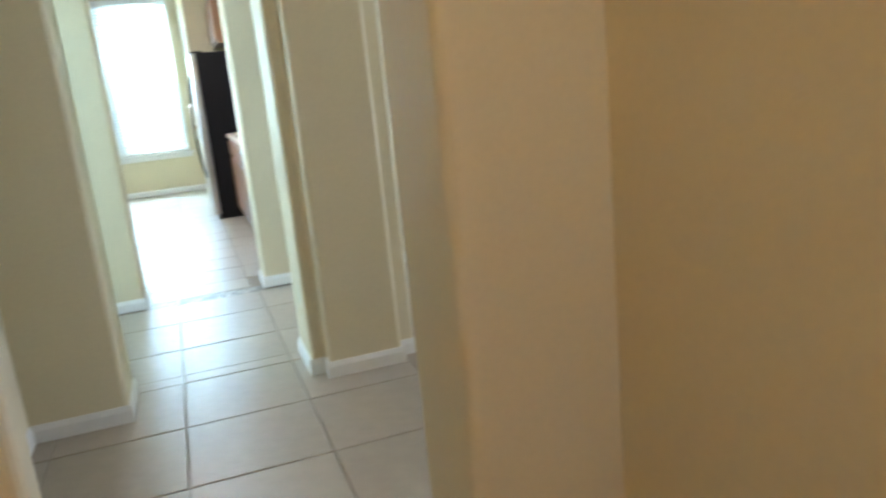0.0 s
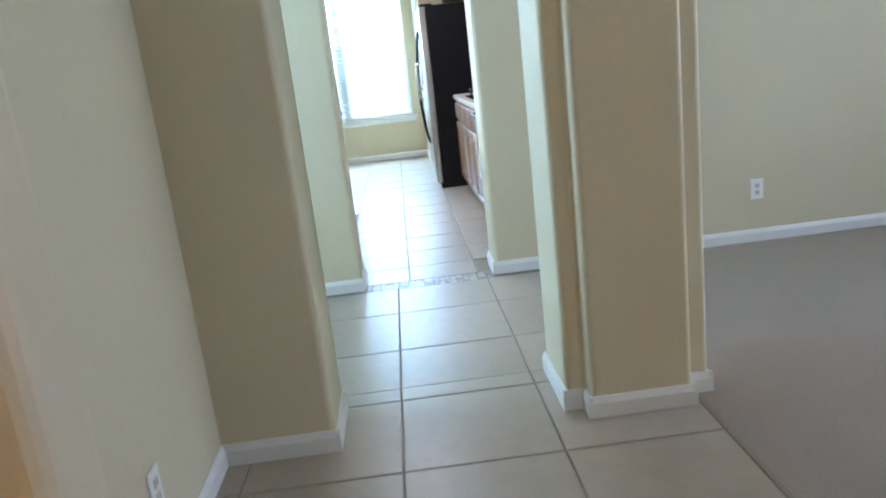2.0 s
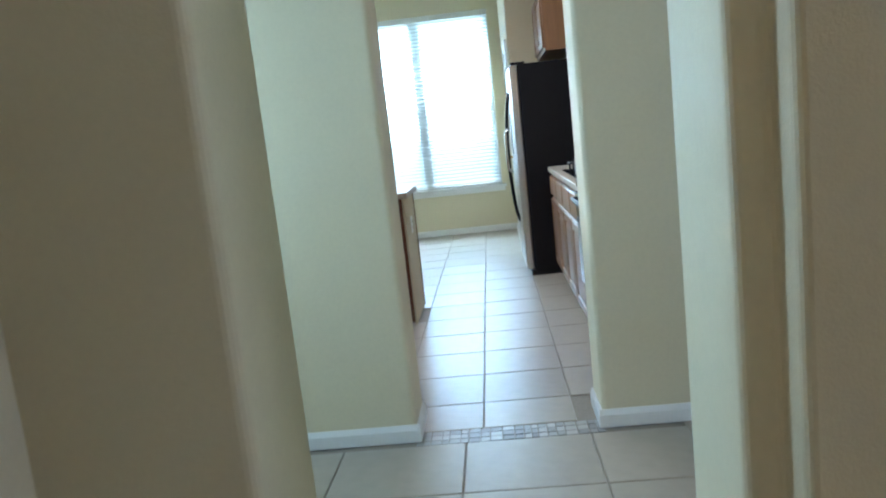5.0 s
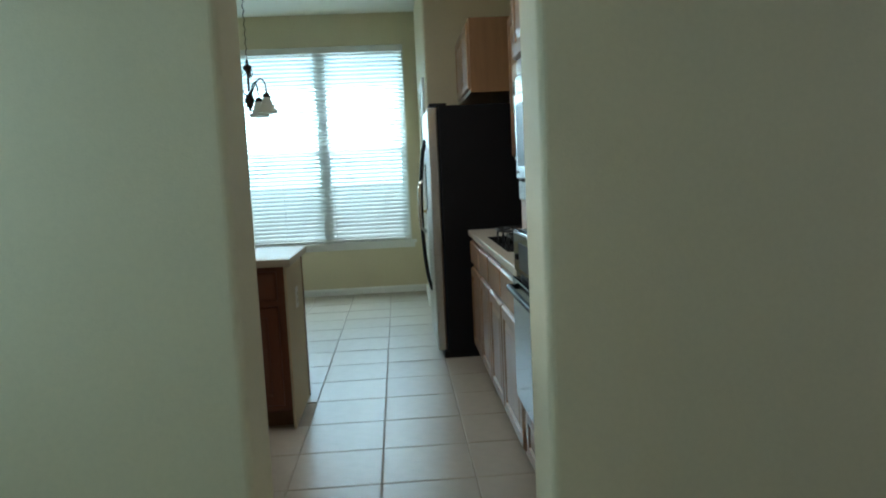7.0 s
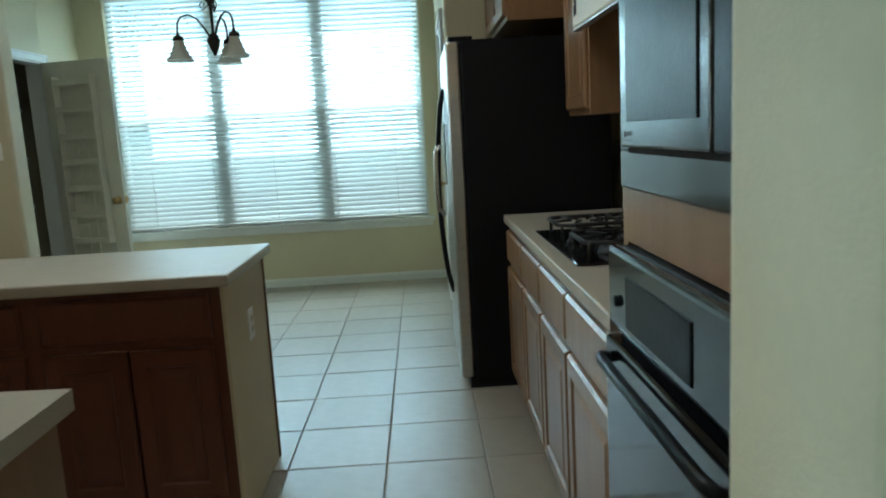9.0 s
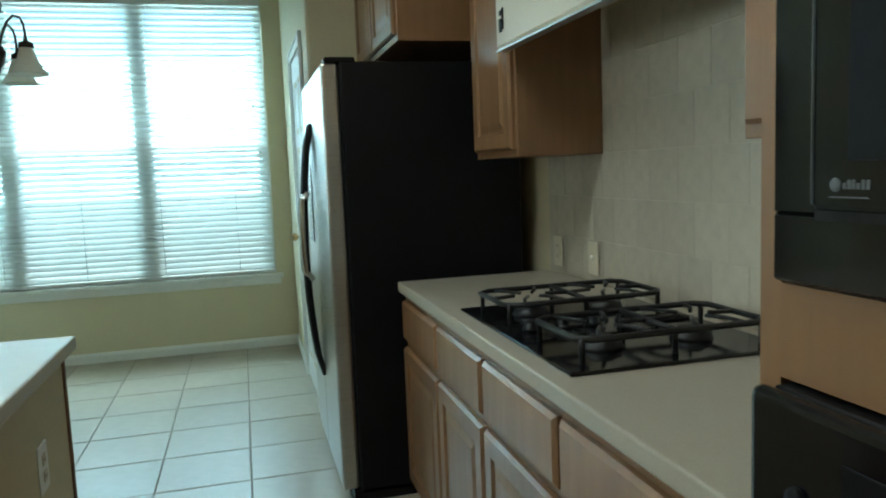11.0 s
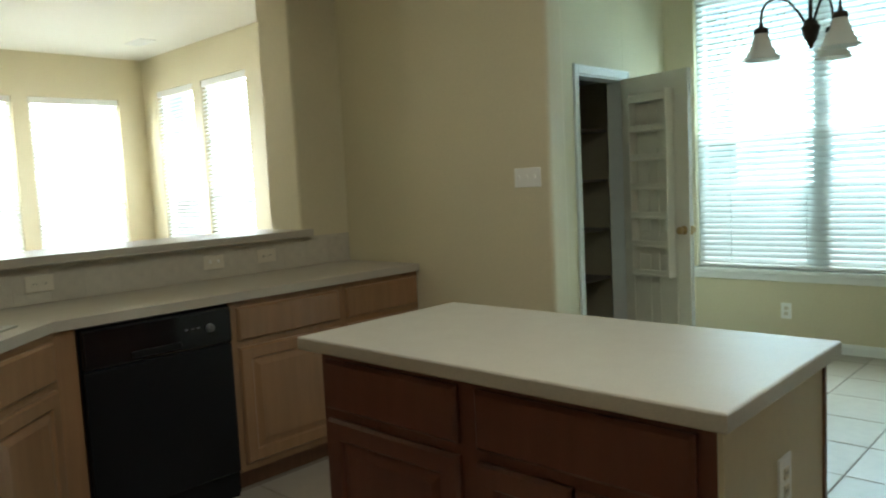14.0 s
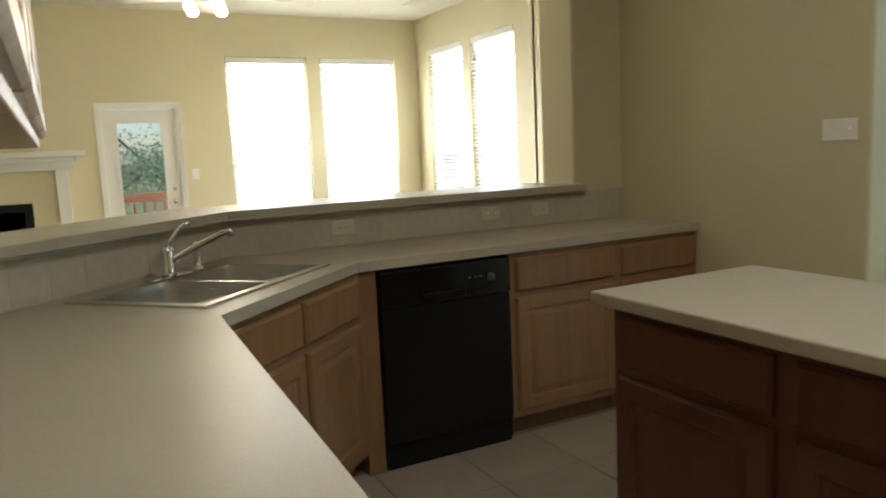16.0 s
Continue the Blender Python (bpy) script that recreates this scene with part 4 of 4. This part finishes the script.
part(faucet, "sprayer", lathe_mesh("sprayer", CHROME, [(0.001, 0.115), (0.014, 0.11), (0.017, 0.085), (0.011, 0.05), (0.013, 0.02), (0.024, 0.012), (0.026, 0.0), (0.001, 0)], 14), pose(0.17, 0.0, 0.0))

# bar ledge over the half walls
tagged(new("bar_ledge", prism_mesh("bar_ledge", COUNTER, [(-3.80, 1.125), (-2.975, 0.24), (-2.975, 0.204), (-3.034, 0.204), (-3.30, -0.07), (-4.28, 0.94), (-4.28, 3.055), (-3.90, 3.055), (-3.856, 3.10), (-3.80, 3.10)], 1.084, 1.124, edge=0.006, edge_seg=3)),
       "off-white laminate bar ledge on the half wall", "countertop")

# wall cabinets over the near run
for k in range(4):
    wall_cabinet(0.49, 0.955, 0.246, pose(-0.96 - k * 0.492, 0.447, 1.405, 0, 0, 180), 1, "stained wood wall cabinet on the doorway wall", "doorway wall cabinets")

# ---- lamps ----
CX, CY = -1.525, 4.30
chand = thing("chandelier", pose(CX, CY, 0.02), "bronze three-arm chandelier with white bell glass shades", "chandelier")
part(chand, "canopy", lathe_mesh("canopy", BRONZE, [(0.001, H - 0.02), (0.06, H - 0.02), (0.055, H - 0.04), (0.015, H - 0.06), (0.001, H - 0.06)], 18))
links = [[(0.006 * math.sin(k * 1.57), 0.006 * math.cos(k * 1.57), H - 0.05 - k * 0.0186) for k in range(40)]]
part(chand, "chain", tube_mesh("chain", BRONZE, *links, r=0.004, seg=5))
part(chand, "stem", lathe_mesh("stem", BRONZE, [(0.001, 2.28), (0.010, 2.27), (0.012, 2.24), (0.034, 2.225), (0.036, 2.20), (0.020, 2.185), (0.010, 2.16), (0.009, 2.00), (0.030, 1.985), (0.034, 1.965), (0.042, 1.96), (0.040, 1.945), (0.026, 1.90), (0.012, 1.88), (0.010, 1.865), (0.001, 1.86)], 16))
shade = lathe_mesh("shade", SHADE, [(0.028, 0.0), (0.034, -0.02), (0.045, -0.055), (0.062, -0.09), (0.082, -0.118), (0.088, -0.124), (0.080, -0.116), (0.058, -0.088), (0.041, -0.055), (0.030, -0.02), (0.024, 0.0)], 24)
cup = lathe_mesh("cup", BRONZE, [(0.001, 0.045), (0.008, 0.04), (0.012, 0.02), (0.030, 0.012), (0.034, -0.012), (0.001, -0.012)], 14)
for k in range(3):
    an = radians(200 + 120 * k)
    cx, cy = math.cos(an), math.sin(an)
    pts = [(0.02, 1.975), (0.05, 2.03), (0.09, 2.085), (0.14, 2.11), (0.185, 2.095), (0.205, 2.06), (0.21, 2.02), (0.21, 1.985)]
    part(chand, "arm", tube_mesh("arm", BRONZE, [(r * cx, r * cy, z) for r, z in pts], r=0.006, seg=8))
    pts2 = [(0.012, 2.17), (0.05, 2.135), (0.065, 2.165), (0.05, 2.19), (0.035, 2.175), (0.042, 2.16)]
    part(chand, "scroll", tube_mesh("scroll", BRONZE, [(r * cx, r * cy, z) for r, z in pts2], r=0.004, seg=6))
    part(chand, "cup", cup, pose(0.21 * cx, 0.21 * cy, 1.965))
    part(chand, "shade", shade, pose(0.21 * cx, 0.21 * cy, 1.955))

fan = thing("ceiling_fan", pose(-6.38, 1.60, 0), "white ceiling fan with four lit glass globes", "ceiling fan")
part(fan, "canopy", lathe_mesh("canopy", WHITE, [(0.001, H), (0.075, H), (0.06, H - 0.05), (0.016, H - 0.06), (0.016, 2.80), (0.001, 2.80)], 18))
part(fan, "motor", lathe_mesh("motor", BRONZE, [(0.016, 2.80), (0.05, 2.79), (0.10, 2.72), (0.12, 2.68), (0.12, 2.60), (0.08, 2.57), (0.06, 2.545), (0.001, 2.54)], 22))
for k in range(5):
    part(fan, "blade", box_mesh("blade", WHITE, (0.17, 0.66, -0.065, 0.065, -0.004, 0.004), bevel=0.003), pose(0, 0, 2.575, 9, 0, 24 + 72 * k))
    part(fan, "blade_iron", box_mesh("blade_iron", BRASS, (0.09, 0.20, -0.015, 0.015, -0.003, 0.009)), pose(0, 0, 2.58, 0, 0, 24 + 72 * k))
globe = lathe_mesh("globe", BULB, [(0.018, 0.04), (0.024, 0.03), (0.042, 0.0), (0.047, -0.025), (0.036, -0.048), (0.016, -0.058), (0.001, -0.06)], 16)
for k in range(4):
    an = radians(30 + 90 * k)
    part(fan, "lamp_arm", tube_mesh("lamp_arm", BRASS, [(0.05 * math.cos(an), 0.05 * math.sin(an), 2.58), (0.11 * math.cos(an), 0.11 * math.sin(an), 2.575), (0.13 * math.cos(an), 0.13 * math.sin(an), 2.55)], r=0.008))
    part(fan, "globe", globe, pose(0.15 * math.cos(an), 0.15 * math.sin(an), 2.50))

flamp = thing("unseen_ceiling_lamp", pose(-0.90, -5.70, H), "round flush ceiling lamp in the entry", "ceiling lamp")
part(flamp, "base", lathe_mesh("base", BRASS, [(0.001, 0.0), (0.10, 0.0), (0.10, -0.04), (0.001, -0.04)], 18))

# housing added out of view to hold the kitchen fill lamp
fill_box = thing("unseen_ceiling_lamp", pose(-0.95, 1.75, H), "unseen white box added round the kitchen fill lamp", "ceiling lamp")
part(fill_box, "housing", box_mesh("housing", WHITE, (-0.62, 0.62, -0.32, -0.29, -0.10, 0), (-0.62, 0.62, 0.29, 0.32, -0.10, 0), (-0.62, -0.59, -0.29, 0.29, -0.10, 0), (0.59, 0.62, -0.29, 0.29, -0.10, 0), (-0.59, 0.59, -0.29, 0.29, -0.03, 0)))

vent = thing("ceiling_vent", pose(-8.3, 4.30, H), "white slotted ceiling air vent", "vent")
part(vent, "grille", box_mesh("grille", WHITE, (-0.18, 0.18, -0.09, -0.075, -0.012, 0), (-0.18, 0.18, 0.075, 0.09, -0.012, 0), (-0.18, -0.165, -0.075, 0.075, -0.012, 0), (0.165, 0.18, -0.075, 0.075, -0.012, 0), *[(-0.165, 0.165, -0.07 + k * 0.025, -0.055 + k * 0.025, -0.009, -0.001) for k in range(6)]))


# ---- plates on the walls ----
def wall_plate(name, m, w, h, kind_of, label, category, group="", mat=None):
    ob = thing(name, m, label, category, group)
    part(ob, "plate", box_mesh("plate", mat or PLATE, (-w / 2, w / 2, -0.006, 0, -h / 2, h / 2), bevel=0.0025))
    n = max(1, round(w / 0.055)) if kind_of == "toggle" else 1
    if kind_of == "toggle":
        for k in range(n):
            x = (k - (n - 1) / 2) * 0.046
            part(ob, "toggle", box_mesh("toggle", PLATE, (x - 0.005, x + 0.005, -0.016, -0.006, -0.004, 0.012), bevel=0.0015))
    else:
        for z in (-0.02, 0.02):
            wide = w > h
            p = (z, 0) if wide else (0, z)
            part(ob, "socket", box_mesh("socket", IVORY, (p[0] - 0.014, p[0] + 0.014, -0.0085, -0.006, p[1] - 0.014, p[1] + 0.014), bevel=0.002))
            part(ob, "slots", box_mesh("slots", BLACKPLASTIC, (p[0] - 0.007, p[0] - 0.005, -0.009, -0.0084, p[1] - 0.004, p[1] + 0.005), (p[0] + 0.005, p[0] + 0.007, -0.009, -0.0084, p[1] - 0.004, p[1] + 0.005)))
    return ob


wall_plate("outlet", pose(1.575, -0.070, 0.315), 0.075, 0.118, "socket", "white duplex outlet low on the dining room wall", "outlet", "outlets")
wall_plate("outlet", Matrix.Translation((-1.162, -2.48, 0.27)) @ EASTFACE, 0.075, 0.118, "socket", "white duplex outlet low on the hall wall", "outlet", "outlets")
wall_plate("light_switch", pose(-2.505, 3.40, 1.353), 0.155, 0.092, "toggle", "white triple light switch plate", "light switch")
for y, k in ((1.665, "socket"), (2.493, "toggle"), (2.808, "socket")):
    wall_plate("outlet" if k == "socket" else "light_switch", Matrix.Translation((-3.849, y, 1.002)) @ EASTFACE, 0.115, 0.072, k, "ivory plate set sideways in the backsplash", "outlet", "backsplash plates", IVORY)
wall_plate("outlet", Matrix.Translation((0.739, 2.945, 1.003)) @ WESTFACE, 0.075, 0.118, "socket", "ivory outlet on the range backsplash", "outlet", "backsplash plates", IVORY)
wall_plate("light_switch", Matrix.Translation((0.739, 2.647, 1.003)) @ WESTFACE, 0.075, 0.118, "toggle", "ivory switch on the range backsplash", "light switch", "backsplash plates", IVORY)
wall_plate("outlet", Matrix.Translation((-0.955, 2.214, 0.657)) @ EASTFACE, 0.075, 0.118, "socket", "white outlet on the island end panel", "outlet", "outlets")
wall_plate("outlet", pose(-2.28, 6.2, 0.28), 0.075, 0.118, "socket", "white outlet under the breakfast window", "outlet", "outlets")
wall_plate("light_switch", FAR @ pose(1.90, 0, 1.21), 0.075, 0.118, "toggle", "white light switch beside the back door", "light switch")

# ---- fireplace ----
fire = thing("fireplace", FAR @ pose(-0.27, 0, 0) @ Matrix.Diagonal((1, 1, 0.935, 1)), "white wooden fireplace mantel with a black firebox", "fireplace")
part(fire, "breast", box_mesh("breast", PAINT, (-0.85, -0.47, -0.14, 0, 0, 1.42), (0.47, 0.85, -0.14, 0, 0, 1.42), (-0.47, 0.47, -0.14, 0, 1.07, 1.42)))
for px in (0.80, -0.80):
    part(fire, "pilaster", box_mesh("pilaster", WHITE, (-0.06, 0.06, -0.19, -0.142, 0.16, 1.42), (-0.075, 0.075, -0.205, -0.142, 0.004, 0.16), bevel=0.003), pose(px, 0, 0))
part(fire, "mantel_shelf", box_mesh("mantel_shelf", WHITE, (-0.92, 0.92, -0.21, 0, 1.422, 1.52), (-0.96, 0.96, -0.25, 0, 1.52, 1.57), (-1.04, 1.04, -0.34, 0, 1.57, 1.63), *[(-0.90, 0.90, -0.216, -0.21, 1.432 + k * 0.02, 1.442 + k * 0.02) for k in range(4)], bevel=0.004))
part(fire, "firebox", box_mesh("firebox", SOOTSHADE, (-0.47, 0.47, 0.0, 0.012, 0, 1.07)))
part(fire, "firebox_frame", box_mesh("firebox_frame", BLACKPLASTIC, (-0.50, 0.50, -0.16, -0.142, 0.98, 1.07), (-0.50, -0.42, -0.16, -0.142, 0.0, 0.98), (0.42, 0.50, -0.16, -0.142, 0, 0.98)))

# ---- outdoors seen through the back door ----
deck = thing("deck", pose(-9.6, 1.4, -0.06), "red-brown wooden deck behind the house", "deck")
for k in range(22):
    part(deck, "plank", box_mesh("plank", DECK, (-0.135 - k * 0.14, -0.003 - k * 0.14, -1.6, 1.6, -0.03, 0.0)))
part(deck, "skirt", box_mesh("skirt", DECK, (-3.08, -0.01, -1.55, 1.55, -0.52, -0.03)))
rail = thing("deck_railing", pose(-12.6, 1.4, -0.06), "red-brown wooden deck railing", "railing")
part(rail, "top_rail", box_mesh("top_rail", DECK, (-0.05, 0.05, -1.6, 1.6, 0.93, 0.97), (-0.02, 0.02, -1.6, 1.6, 0.84, 0.93), (-0.02, 0.02, -1.6, 1.6, 0.10, 0.18)))
for k in range(22):
    part(rail, "baluster", box_mesh("baluster", DECK, (-0.018, 0.018, -1.57 + k * 0.148, -1.534 + k * 0.148, 0.0, 0.86)))


def tree(m, h, spread, leaves, seed, label):
    rnd = random.Random(seed)
    ob = thing("tree", m, label, "tree", "garden trees")
    bm = bmesh.new()
    tips = []
    add_tube(bm, [(0, 0, 0), (0.06, 0.02, h * 0.25), (0.02, 0.08, h * 0.5)], 0.13, 8)
    for k in range(9):
        a = k * 2.4
        z0 = h * (0.25 + 0.03 * k)
        e = Vector((math.cos(a) * spread * rnd.uniform(0.5, 0.9), math.sin(a) * spread * rnd.uniform(0.5, 0.9), h * rnd.uniform(0.5, 0.95)))
        mid = Vector((e.x * 0.45, e.y * 0.45, (z0 + e.z) / 2))
        add_tube(bm, [(0.03, 0.05, z0), mid, e], 0.04, 6)
        tips += [mid, e, (mid + e) / 2]
    part(ob, "trunk", mesh_of(bm, "trunk", BARK, True))
    verts, faces = [], []
    for i in range(leaves):
        c = rnd.choice(tips) + Vector((rnd.gauss(0, spread * 0.2), rnd.gauss(0, spread * 0.2), rnd.gauss(0, h * 0.08)))
        s = rnd.uniform(0.03, 0.07)
        q = Euler((rnd.uniform(0, 6.3), rnd.uniform(0, 6.3), rnd.uniform(0, 6.3))).to_matrix()
        n = len(verts)
        verts += [tuple(c + q @ Vector(p) * s) for p in ((-1, 0, 0), (0, -0.45, 0.1), (1, 0, 0), (0, 0.45, 0.1))]
        faces.append((n, n + 1, n + 2, n + 3))
    me = bpy.data.meshes.new("foliage")
    me.from_pydata(verts, [], faces)
    me.materials.append(LEAF)
    tagged(part(ob, "foliage", me), kind="stuff")
    return ob


tree(pose(-17.5, 1.0, -0.35), 2.1, 1.5, 4200, 3, "leafy green garden tree behind the deck")
tree(pose(-23.0, 3.4, -0.35), 2.7, 2.0, 3500, 5, "leafy green garden tree behind the deck")
tree(pose(-22.0, -2.6, -0.35), 2.5, 2.0, 3500, 9, "leafy green garden tree behind the deck")
tree(pose(-4.6, 9.5, -0.35), 3.2, 1.5, 6000, 11, "leafy green garden tree outside the breakfast window")

# ---- floor tiles, mosaic strip and backsplash ----
tile_cache = {}


def tile_mesh(w, d, t, mat, name="tile", bev=0.003):
    key = (round(w, 3), round(d, 3), round(t, 4), mat.name)
    if key not in tile_cache:
        bm = bmesh.new()
        add_box(bm, 0, w, 0, d, -t, 0)
        bmesh.ops.bevel(bm, geom=[e for e in bm.edges if e.verts[0].co.z > -1e-6 and e.verts[1].co.z > -1e-6], offset=bev, segments=1, affect='EDGES')
        tile_cache[key] = mesh_of(bm, name, mat)
    return tile_cache[key]


def tile_field(parent, x0, x1, y0, y1, ox, oy, size, joint, mat, skip=()):
    """Square tiles on a grid through (ox, oy), cut at the field's borders."""
    i0, j0 = math.floor((x0 - ox) / size), math.floor((y0 - oy) / size)
    i = i0
    while ox + i * size < x1:
        j = j0
        while oy + j * size < y1:
            a, b = max(ox + i * size + joint / 2, x0), min(ox + (i + 1) * size - joint / 2, x1)
            c, d = max(oy + j * size + joint / 2, y0), min(oy + (j + 1) * size - joint / 2, y1)
            if b - a > 0.012 and d - c > 0.012 and not any(s[0] < (a + b) / 2 < s[1] and s[2] < (c + d) / 2 < s[3] for s in skip):
                part(parent, "tile", tile_mesh(b - a, d - c, 0.008, mat), pose(a, c, 0.0005 * ((i * 7 + j * 13) % 3)))
            j += 1
        i += 1


floor_ob = bpy.data.objects["floor"]
KT, HT = 0.406, 0.515
tile_field(floor_ob, -3.86, 0.75, 0.018, 6.2, -0.488, 0.317, KT, 0.0055, TILE, skip=[(-3.87, -3.35, 1.2, 3.5), (-4.2, -1.05, 0.21, 0.72), (0.21, 0.8, 0.2, 4.2), (-2.10, -1.02, 2.0, 2.45), (-4.2, -3.20, 3.5, 6.4), (-0.07, 0.8, 4.2, 6.4), (-4.2, -0.79, -0.1, 0.2), (0.06, 0.8, -0.1, 0.2)])
tile_field(floor_ob, -1.75, 0.36, -6.6, -3.51, -0.560, -0.555, HT, 0.006, TILE)
tile_field(floor_ob, -1.162, 0.490, -3.51, -1.475, -0.560, -0.555, HT, 0.006, TILE)
tile_field(floor_ob, -2.6, 0.345, -1.475, -0.124, -0.560, -0.555, HT, 0.006, TILE)
rnd = random.Random(4)
mx = -0.772
while mx < 0.0:
    w = rnd.uniform(0.022, 0.05)
    for my, md in ((-0.119, 0.040), (-0.075, 0.044), (-0.027, 0.040)):
        part(floor_ob, "mosaic_piece", tile_mesh(w if mx + w < 0.014 else 0.014 - mx, md, 0.008, MOSAIC, "mosaic_piece", 0.002), pose(mx, my, rnd.uniform(-0.001, 0.0008)))
    mx += w + 0.004


def splash(name, length, height, m, size, label):
    ob = structure(name, box_mesh(name, SPLASHJOINT, (0, length, -0.003, 0, 0, height)), label, m)
    j, z = 0, 0.0
    while z < height - 0.01:
        h = min(size, height - z)
        x = -(size / 2 if j % 2 else 0)
        while x < length - 0.01:
            a, b = max(0, x), min(length, x + size)
            if b - a > 0.01:
                me = tile_mesh(b - a - 0.002, h - 0.002, 0.003, SPLASH, "tile", 0.001)
                part(ob, "tile", me, Matrix.Translation((a + 0.0015, -0.0045 - 0.0006 * rnd.random(), z + 0.0015)) @ Euler((radians(90), 0, 0)).to_matrix().to_4x4())
            x += size
        z += size
        j += 1
    return ob


splash("trim_backsplash_range", 1.995, 0.92, Matrix.Translation((0.7495, 3.045, 0.9155)) @ WESTFACE, 0.152, "tumbled beige stone tile backsplash behind the cooktop")
splash("trim_backsplash_bar", 2.295, 0.166, Matrix.Translation((-3.8595, 1.102, 0.9155)) @ EASTFACE, 0.152, "beige stone tile backsplash under the bar ledge")
bd = Vector((-3.86 + 3.02, 1.102 - 0.202, 0))
splash("trim_backsplash_diagonal", bd.length, 0.166, Matrix.Translation((-3.0195, 0.2025, 0.9155)) @ Euler((0, 0, math.atan2(bd.y, bd.x))).to_matrix().to_4x4(), 0.152, "beige stone tile backsplash behind the sink")
